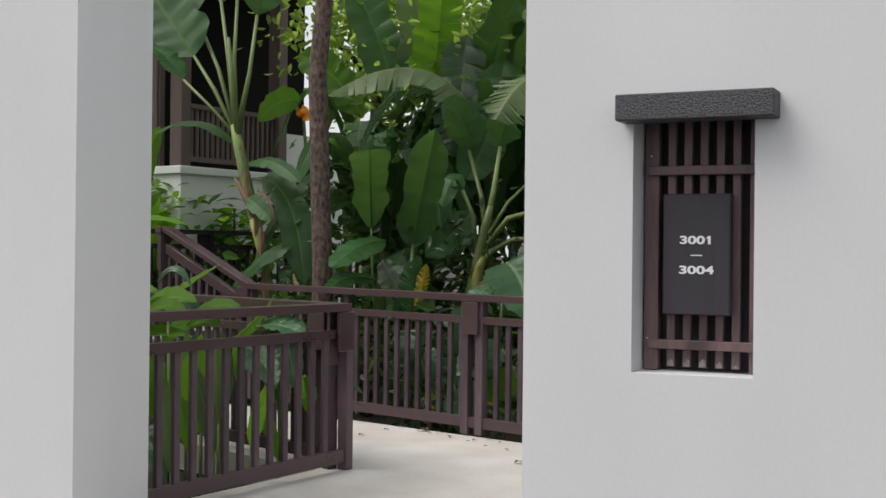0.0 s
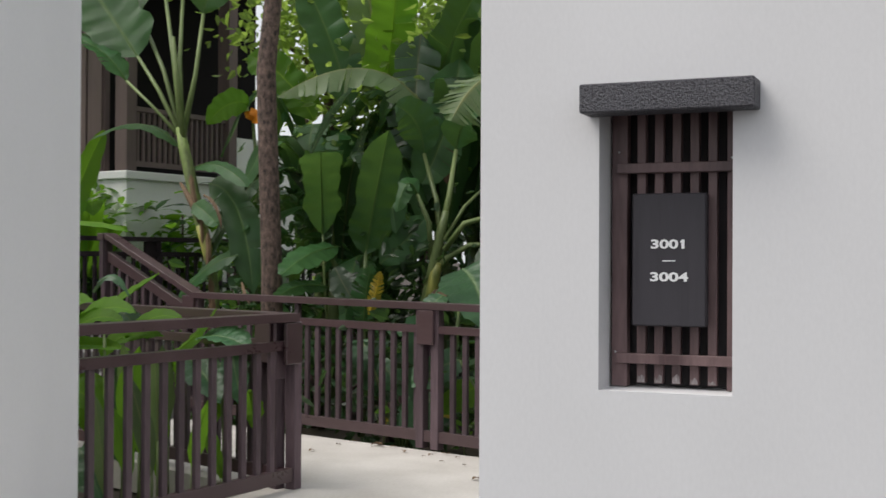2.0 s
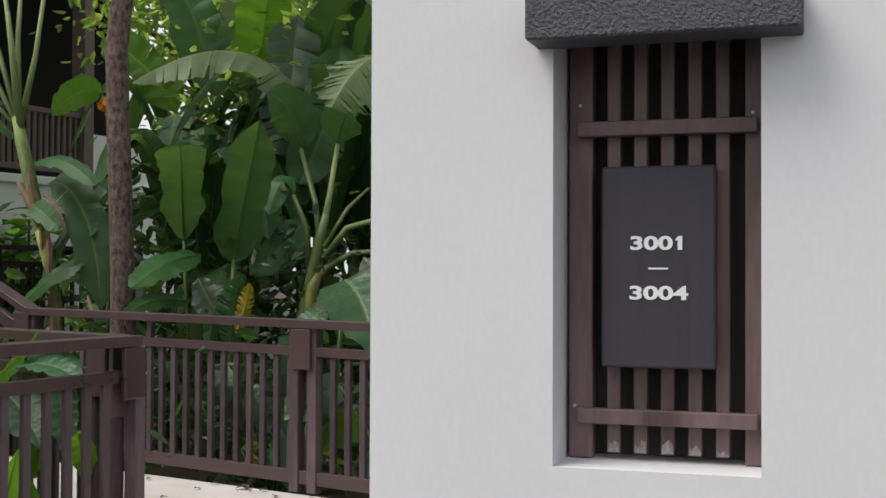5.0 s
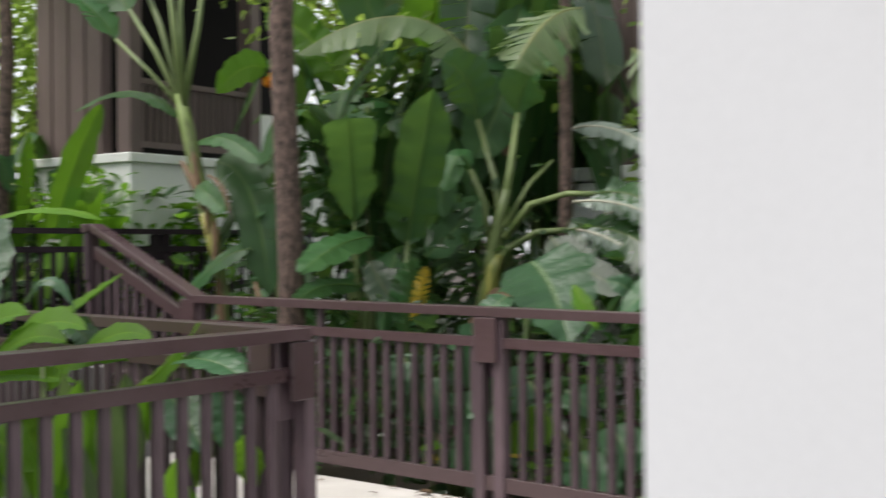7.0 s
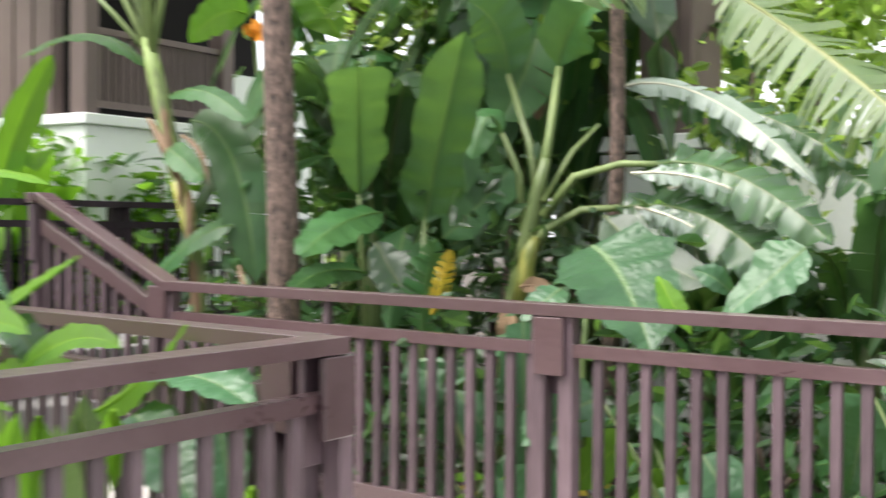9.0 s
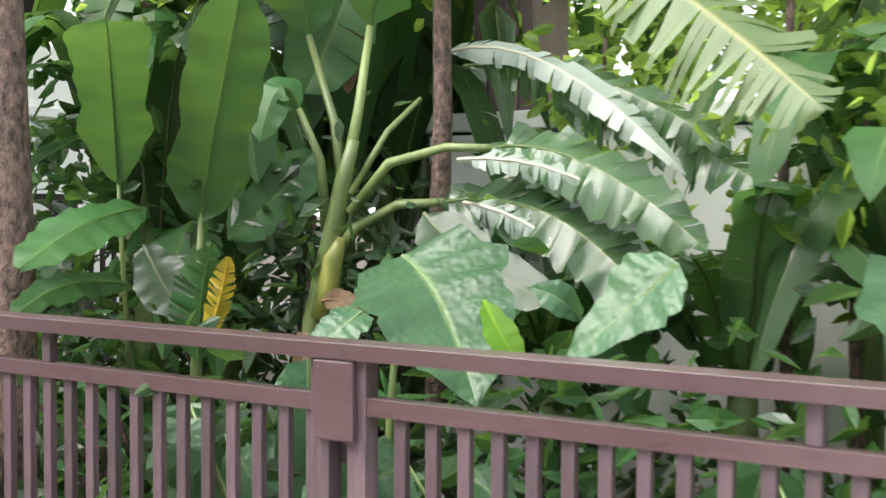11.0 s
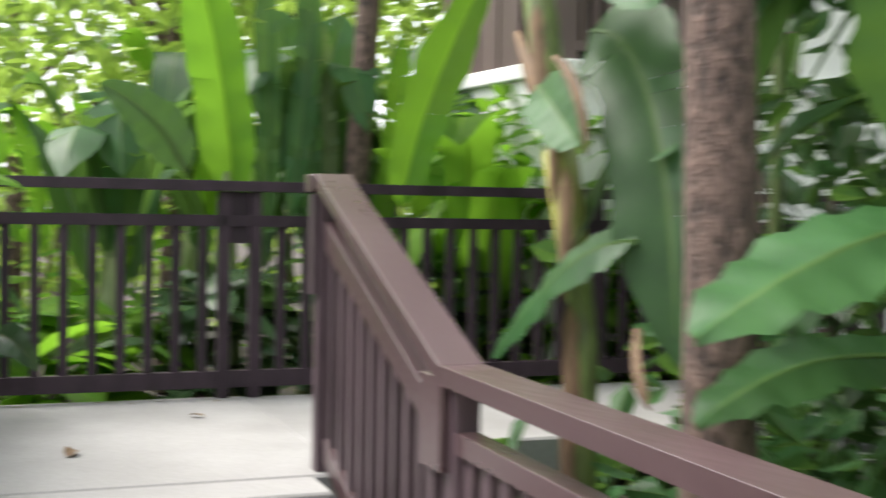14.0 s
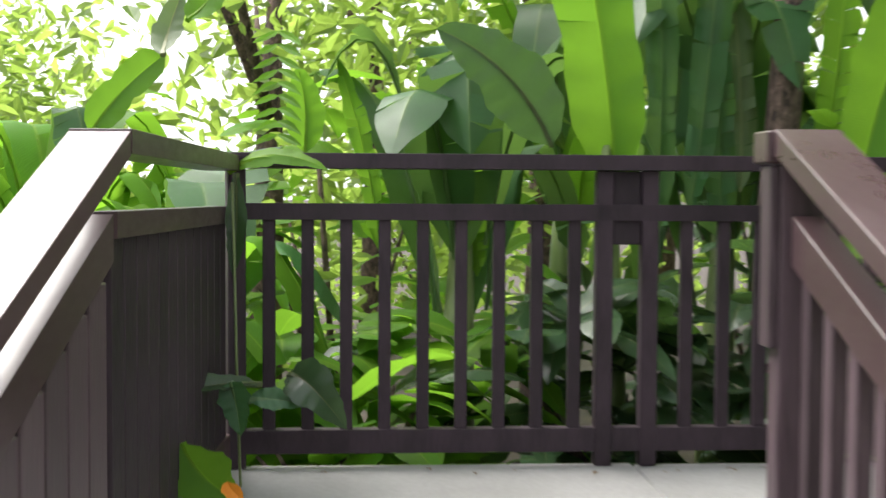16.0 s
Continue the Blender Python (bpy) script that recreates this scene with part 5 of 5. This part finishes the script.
def tall_tree(at, height, crown, count, size, seed, mat, lean=0.0, r=0.13):
    at = Vector(at)
    rnd = random.Random(seed)
    t = thing("tree", at, "tall garden tree with a leafy open crown", "tree", "garden trees")
    top = at + Vector((lean, 0.1, height))
    part("trunk", tube(bmesh.new(), [at, at.lerp(top, 0.35) + Vector((0.05, 0, 0)), at.lerp(top, 0.7) - Vector((0.06, 0, 0)), top], [r, r * 0.85, r * 0.65, r * 0.3], 10), BARK, t, "", True)
    for i in range(5):
        ang = rnd.uniform(0, 6.28)
        s0 = at.lerp(top, rnd.uniform(0.45, 0.8))
        e = s0 + Vector((math.cos(ang) * crown[0] * 0.7, math.sin(ang) * crown[1] * 0.7, crown[2] * rnd.uniform(0.3, 0.9)))
        part("limb", tube(bmesh.new(), [s0, s0.lerp(e, 0.5) + Vector((0, 0, 0.15)), e], [r * 0.4, r * 0.25, r * 0.1], 6), BARK, t, "", True)
    cloud("crown", mat, t, top + Vector((0, 0, -crown[2] * 0.2)), crown, count, size, seed)
    return t


cloud("crown", SMALL, tree, g(2.2, 1.2, 6.8), (1.5, 1.5, 1.2), 1500, 0.15, 3)
# thicket behind the garden fence
k = 0
for a, b, h in ((-2.6, 1.9, 2.3), (-4.4, 2.2, 2.6), (-1.6, 3.0, 2.4), (-1.2, 3.8, 4.0), (2.0, 3.1, 3.6), (2.5, 2.2, 2.6), (2.2, 3.8, 4.4), (3.2, 3.2, 3.6), (1.3, 6.0, 5.0), (2.0, 2.6, 4.4), (2.75, 1.9, 3.7), (3.6, 2.6, 4.3), (1.9, 3.4, 5.4), (0.75, 2.9, 1.9)):
    k += 1
    clump(g(a, b, -0.2), 10, h, 10 + k, DARKLEAF if k % 3 else BANANA)
for a, b, h in ((-0.45, 2.45, 2.1), (-1.25, 2.5, 2.5), (-0.9, 3.0, 3.0)):
    k += 1
    clump(g(a, b, -0.2), 10, h, 30 + k, GLOSSY, torn=0.35, width=0.3)
for i, (a, b, rx, ry, rz, n) in enumerate(((-4.2, 1.0, 1.1, 0.6, 0.6, 500), (-2.4, 1.0, 1.1, 0.5, 0.55, 500), (-0.3, 1.3, 1.0, 0.5, 0.5, 450), (1.0, 0.8, 0.7, 0.4, 0.4, 300), (2.4, 1.4, 0.9, 0.5, 0.5, 350), (0.2, 2.4, 1.3, 0.5, 0.5, 450), (-3.4, 2.4, 1.6, 0.6, 0.8, 600), (2.8, 2.4, 1.2, 0.7, 0.7, 500), (3.7, 1.5, 0.4, 0.6, 0.42, 350), (3.6, 2.8, 0.5, 0.7, 0.5, 350), (3.1, 1.2, 0.4, 0.4, 0.35, 250), (1.7, 3.6, 1.0, 0.5, 1.0, 500))):
    bush("shrub", "dense dark green shrub under the banana plants", "shrub", g(a, b, -0.2), (rx, ry, rz), n, 0.17, 40 + i, DARKLEAF if i % 2 else BANANA)
for i, (a, b, h, cx, cz, n, m) in enumerate(((-2.2, 4.6, 3.3, 1.7, 1.5, 3000, SMALL), (-5.4, 4.0, 3.6, 2.0, 1.6, 3000, SMALL), (0.2, 6.0, 4.2, 1.9, 1.7, 3000, SMALL), (4.4, 3.6, 4.6, 1.1, 1.1, 3000, SMALL), (2.9, 4.6, 4.9, 1.5, 1.5, 2200, SMALL), (-8.0, 3.0, 3.6, 2.0, 1.6, 3500, SMALL))):
    tall_tree(g(a, b, -0.2), h, (cx, cx, cz), n, 0.14, 60 + i, m)
for i, (a, b) in enumerate(((-8, 8), (-5, 9), (-2, 9.5), (1, 9.5), (4, 10.5), (-10, 5), (-12, 9))):
    bush("hedge", "dense green hedge at the back of the garden", "hedge", g(a, b, -0.2), (2.2, 1.2, 1.1), 1800, 0.22, 80 + i, SMALL)
for i, (a, b, z, r, n, m) in enumerate(((-0.7, 2.5, 3.2, 0.8, 1100, SMALL), (2.4, 2.9, 3.2, 0.9, 800, SMALL), (3.0, 2.2, 1.9, 0.6, 600, BANANA), (-1.0, 2.6, 1.9, 0.7, 350, SMALL), (1.6, 1.9, 1.2, 0.5, 400, DARKLEAF), (3.4, 3.3, 3.6, 0.8, 900, SMALL), (0.7, 4.8, 3.2, 1.0, 1500, SMALL), (0.45, 2.95, 2.2, 0.4, 260, SMALL))):
    c = thing("sapling", g(a, b, -0.2), "slender leafy sapling among the banana plants", "sapling", "saplings")
    part("trunk", tube(bmesh.new(), [g(a, b, -0.2), g(a + 0.05, b, z * 0.5), g(a, b + 0.05, z + r * 0.5)], [0.035, 0.028, 0.012], 6), BARK, c, "", True)
    cloud("leaves", m, c, g(a, b, z), (r, r, r * 0.9), n, 0.13, 220 + i)
for i, (a, b, rx, rz) in enumerate(((6.3, 2.7, 0.9, 1.12), (7.7, 2.9, 0.9, 1.18), (6.75, 1.9, 0.8, 1.25))):
    bush("shrub", "sunlit broad-leaved shrub before the white house wall", "shrub", g(a, b, -0.2), (rx, 0.5, rz), 560, 0.22, 330 + i, BANANA if i % 2 else LIME, broad=True)
screening = thing("shrub", g(7.0, 2.85, -0.2), "tall shrub of large pale-lit leaves before the white house wall", "shrub", "shrubs by the house")
lit = random.Random(31)
for i in range(3):
    part("stem", tube(bmesh.new(), [g(6.1 + i * 0.9, 2.85, -0.2), g(6.15 + i * 0.9, 2.85, 0.9), g(6.1 + i * 0.9, 2.8, 1.9)], [0.03, 0.024, 0.012], 6), BARK, screening, "", True)
for i in range(95):
    q = g(lit.uniform(5.6, 8.6), lit.uniform(2.45, 3.05), lit.uniform(1.25, 2.1))
    ang, sz = lit.uniform(0, 6.28), lit.uniform(0.22, 0.42)
    d = Vector((math.cos(ang), math.sin(ang), lit.uniform(-0.6, 0.1))) * sz
    leaf_part(screening, (BANANA, LIME, GLOSSY, BANANA)[i % 4], q, q + d * 0.5 + Vector((0, 0, sz * 0.2)), q + d, sz * 0.42, (lit.uniform(-0.3, 0.3), lit.uniform(-0.5, 0.1), 1), profile=("spoon", "lance")[i % 2], fold=lit.uniform(-0.3, 0.2), n=8, rows=2, rib=0.004, seed=700 + i)
canopy = thing("banana_plant", g(2.7, 2.7, -0.2), "tall banana plant with bright broad leaves high over the garden", "banana plant", "banana plants")
part("stem", tube(bmesh.new(), [g(2.7, 2.7, -0.2), g(2.72, 2.7, 1.5), g(2.75, 2.65, 3.0)], [0.09, 0.075, 0.05], 9), STALK, canopy, "", True)
for i, (p0, p1, p2, wd, mt) in enumerate((((3.0, 2.4, 2.95), (3.1, 2.3, 3.6), (3.5, 2.2, 4.3), 0.48, BANANA), ((2.6, 2.5, 3.0), (2.4, 2.4, 3.7), (2.2, 2.2, 4.2), 0.5, LIME), ((2.0, 2.5, 2.95), (1.7, 2.4, 3.5), (1.2, 2.2, 3.9), 0.44, BANANA), ((3.6, 2.5, 2.85), (3.9, 2.4, 3.4), (4.4, 2.3, 3.6), 0.4, LIME), ((2.9, 2.6, 3.05), (2.7, 2.5, 3.9), (2.9, 2.4, 4.6), 0.46, BANANA_PALE))):
    leaf_part(canopy, mt, g(*p0), g(*p1), g(*p2), wd, (0.35, -0.9, 0.25), seed=350 + i, fold=0.35, torn=0.12, n=26, wave=0.05)
for at, seed in ((g(4.3, 2.5, -0.2), 811), (g(5.1, 2.9, -0.2), 812)):
    bush("shrub", "dark broad-leaved shrub behind the tree trunk", "shrub", at, (0.45, 0.4, 1.25), 70, 0.36, seed, DARKLEAF, broad=True)
# elephant ears close behind the railing and in the bed by the gate
rnd = random.Random(77)
for j, (a0, a1, b0, b1, m1, m2) in enumerate(((-4.6, -3.4, 0.3, 0.7, ELEPHANT, BANANA), (-3.4, -2.2, 0.3, 0.7, ELEPHANT, LIME), (-2.2, -1.0, 0.25, 0.6, ELEPHANT, ELEPHANT), (-1.0, 0.1, 0.25, 0.6, ELEPHANT, LIME), (0.1, 1.1, 0.25, 0.6, ELEPHANT, ELEPHANT), (0.5, 1.4, -3.3, -2.5, LIME, ELEPHANT), (1.3, 2.4, -3.3, -2.4, ELEPHANT, LIME), (0.6, 1.8, -2.6, -2.0, LIME, ELEPHANT), (0.4, 1.4, -2.9, -2.1, LIME, LIME), (1.2, 2.3, -2.9, -2.1, LIME, BANANA))):
    base = g((a0 + a1) / 2, (b0 + b1) / 2, -0.2)
    e = thing("elephant_ear", base, "low elephant ear plant with glossy leaves seen through the railing", "elephant ear plant", "low elephant ears")
    for i in range(8):
        q = g(rnd.uniform(a0, a1), rnd.uniform(b0, b1), rnd.uniform(0.1, 0.82 if j < 5 else 1.1))
        d = Vector((rnd.uniform(-0.5, 0.8), rnd.uniform(-0.5, 0.1), rnd.uniform(-0.9, -0.2))).normalized()
        s = rnd.uniform(0.24, 0.44)
        leaf_part(e, m1 if i % 3 else m2, q, q + d * s * 0.5 + Vector((0, -0.02, 0.05)), q + d * s, s * 0.8, (0.3, -0.8, 0.6), profile="heart", fold=0.15, n=12, rows=3, seed=900 + j * 20 + i)
        part("leaf_stalk", tube(bmesh.new(), [base, base.lerp(q, 0.5) + Vector((0, 0, 0.08)), q], [0.012, 0.009, 0.006], 5), STALK, e, "", True)
blades = thing("shrub", g(0.3, -2.6, -0.2), "upright lime green blades growing close behind the railing", "shrub", "shrubs by the gate")
for i in range(26):
    q = g(rnd.uniform(-0.22, 0.9), rnd.uniform(-3.3, -1.9), 0)
    z0, ln = rnd.uniform(0.0, 0.45), rnd.uniform(0.35, 0.6)
    lean = Vector((rnd.uniform(-0.18, 0.18), rnd.uniform(-0.12, 0.12), 0))
    leaf_part(blades, LIME if i % 4 else BANANA_PALE, q + Vector((0, 0, z0)), q + lean * 0.4 + Vector((0, 0, z0 + ln * 0.6)), q + lean + Vector((0, 0, z0 + ln)), rnd.uniform(0.09, 0.17), (0.8, -0.5, 0.3), profile="lance", fold=0.25, n=10, rows=2, seed=600 + i, rib=0.005)
    part("leaf_stalk", tube(bmesh.new(), [Vector((q.x, q.y, -0.2)), q + Vector((0, 0, z0 + 0.02))], [0.012, 0.008], 5), STALK, blades, "", True)
# bright planting beyond the landing
for i, (a, b, h, m) in enumerate(((6.7, -1.6, 2.2, LIME), (7.2, -0.4, 2.8, BANANA), (7.4, 0.9, 3.0, BANANA), (6.4, 1.6, 2.4, LIME), (7.8, -2.4, 2.6, LIME), (7.6, 2.2, 3.4, BANANA), (8.6, -3.6, 2.6, LIME), (8.1, 1.4, 3.2, DARKLEAF), (9.2, 0.4, 3.4, LIME))):
    clump(g(a, b, -0.2), 8, h, 120 + i, m, "banana plants beyond the landing", 0.9, 0.34)
for i, (a, b, rx, rz, m) in enumerate(((6.4, -0.9, 0.5, 0.6, LIME), (6.5, 0.2, 0.5, 0.65, DARKLEAF), (6.6, -2.0, 0.6, 0.7, LIME), (6.5, 1.4, 0.5, 0.8, DARKLEAF), (8.5, -1.0, 1.2, 1.2, LIME), (8.6, 1.6, 1.2, 1.3, BANANA), (6.4, 2.6, 0.4, 0.9, LIME), (5.4, -3.0, 0.9, 0.7, LIME))):
    bush("shrub", "bright green shrub behind the landing railing", "shrub", g(a, b, -0.2), (rx, rx * 1.3, rz), 170, 0.38, 140 + i, m if i != 3 else DARKLEAF, broad=True)
for i, (a, b, h, c, n) in enumerate(((11.0, 0.5, 4.4, 2.4, 3800), (9.4, -1.5, 3.1, 1.3, 1100), (9.8, 3.2, 4.6, 1.8, 4000), (14.0, -0.8, 5.0, 2.6, 3200), (17.0, 3.0, 6.0, 3.5, 5000), (16.0, -6.5, 3.6, 2.4, 4500))):
    tall_tree(g(a, b, -0.2), h, (c, c, 2.3), n, 0.17, 160 + i, SMALL)
for i, (a, b) in enumerate(((13, -10), (15, -5), (16, 0), (15, 5), (11, 7), (9, -9))):
    bush("hedge", "loose sunlit green hedge far behind the landing", "hedge", g(a, b, -0.2), (2.6, 2.2, 1.5), 2600, 0.22, 180 + i, SMALL)

# ---- the house with its balcony ----
HX, HY = Vector((-0.987, 0.16, 0)), Vector((0.16, 0.987, 0))
HC = Vector((-8.15, 10.75, 0))
HM = Matrix(((HX.x, HY.x, 0, HC.x), (HX.y, HY.y, 0, HC.y), (0, 0, 1, 0), (0, 0, 0, 1)))
house = thing("house", HC + Vector((0, 0, -0.2)), "white-walled house with dark brown boarded upper floor and balcony", "house")


def hbox(name, mat, x0, x1, y0, y1, z0, z1, parent=None, bevel=0.0, label=""):
    bm = box_bm(x0, x1, y0, y1, z0, z1, bevel=bevel)
    bmesh.ops.transform(bm, matrix=HM, verts=bm.verts)
    bmesh.ops.recalc_face_normals(bm, faces=bm.faces)
    return part(name, bm, mat, parent or house, label)


hbox("wall", WHITEWALL, 0, 1.5, 0, 3.4, -0.2, 2.30, label="white rendered lower wall")
hbox("ledge", WHITEWALL, -0.05, 1.55, -0.05, 3.4, 2.302, 2.40, bevel=0.01)
hbox("parapet", WHITEWALL, 0, 0.15, 1.9, 3.4, 2.404, 2.95, label="white balcony parapet")
# solid block; the open interior's darkness is only its colour
hbox("room", ROOM_SHADE, 1.0, 1.5, 0.6, 3.4, 2.404, 5.2)
for y0 in (0.0, 1.75):
    hbox("post", CLAD, 0.0, 0.2, y0, y0 + 0.16, 2.404, 5.2, bevel=0.005)
balustrade = hbox("balustrade", CLAD, 0.04, 0.11, 0.16, 1.75, 3.12, 3.18, bevel=0.004)
hbox("bottom_rail", CLAD, 0.05, 0.1, 0.16, 1.75, 2.47, 2.53, balustrade)
for i in range(17):
    hbox("slat", CLAD, 0.055, 0.085, 0.22 + i * 0.09, 0.255 + i * 0.09, 2.53, 3.12, balustrade)
cladding = hbox("cladding", CLAD, 0.4, 1.5, 0.02, 0.1, 2.404, 5.2)
for i in range(4):
    hbox("board", CLAD, 0.42 + i * 0.27, 0.66 + i * 0.27, -0.012, 0.019, 2.41, 5.18, cladding, bevel=0.003)
hbox("eave", CLAD, -0.4, 1.8, -0.4, 3.4, 5.2, 5.35, label="dark timber eave")

# ---- low white building behind the banana plants ----
lodge = thing("house", g(0.5, 3.8, -0.2), "white garden building with a dark brown boarded corner behind banana leaves", "house")


def gbox(name, mat, a0, a1, b0, b1, z0, z1, parent, bevel=0.0, label=""):
    bm = box_bm(a0, a1, b0, b1, z0, z1, bevel=bevel)
    bmesh.ops.transform(bm, matrix=GM, verts=bm.verts)
    bmesh.ops.recalc_face_normals(bm, faces=bm.faces)
    return part(name, bm, mat, parent, label)


gbox("wall", WHITEWALL, -0.9, 1.75, 3.3, 4.3, -0.2, 1.93, lodge, label="white rendered lower wall")
gbox("ledge", WHITEWALL, -0.94, 1.79, 3.25, 4.3, 1.95, 2.06, lodge, 0.01)
corner = gbox("corner", CLAD, 1.05, 1.47, 3.35, 3.8, 2.062, 4.0, lodge, 0.004, "dark brown boarded corner")
for k in range(4):
    gbox("board", CLAD, 1.055 + k * 0.103, 1.15 + k * 0.103, 3.33, 3.349, 2.07, 3.99, corner, 0.003)

slim = thing("tree", g(0.8, 1.9, -0.2), "slim reddish-brown tree trunk behind the banana leaves", "tree", "garden trees")
part("trunk", tube(bmesh.new(), [g(0.84, 1.9, -0.2), g(0.83, 1.9, 1.0), g(0.8, 1.9, 1.9), g(0.83, 1.93, 2.9), g(0.8, 2.0, 4.6)], [0.06, 0.052, 0.046, 0.04, 0.02], 10), BARK, slim, "", True)
cloud("crown", SMALL, slim, g(0.8, 2.0, 4.7), (0.8, 0.8, 0.6), 900, 0.13, 301)
back = thing("tree", g(7.0, 1.12, -0.2), "dark-barked tree standing among broad leaves behind the landing", "tree", "garden trees")
part("trunk", tube(bmesh.new(), [g(7.0, 1.0, -0.2), g(7.0, 1.05, 1.2), g(7.0, 1.12, 2.3), g(7.05, 1.2, 3.4), g(7.1, 1.15, 5.2)], [0.1, 0.085, 0.075, 0.07, 0.04], 10), BARK, back, "", True)
part("limb", tube(bmesh.new(), [g(7.05, 1.19, 3.3), g(7.6, 0.6, 3.5), g(8.0, 0.1, 3.2), g(8.1, -0.1, 2.9)], [0.04, 0.035, 0.03, 0.02], 7), BARK, back, "", True)
part("limb", tube(bmesh.new(), [g(7.08, 1.16, 4.6), g(6.2, 0.6, 5.0), g(4.9, -0.3, 4.7)], [0.045, 0.035, 0.02], 7), BARK, back, "", True)
cloud("crown", SMALL, back, g(7.1, 1.2, 5.4), (1.3, 1.3, 0.9), 1600, 0.15, 303)
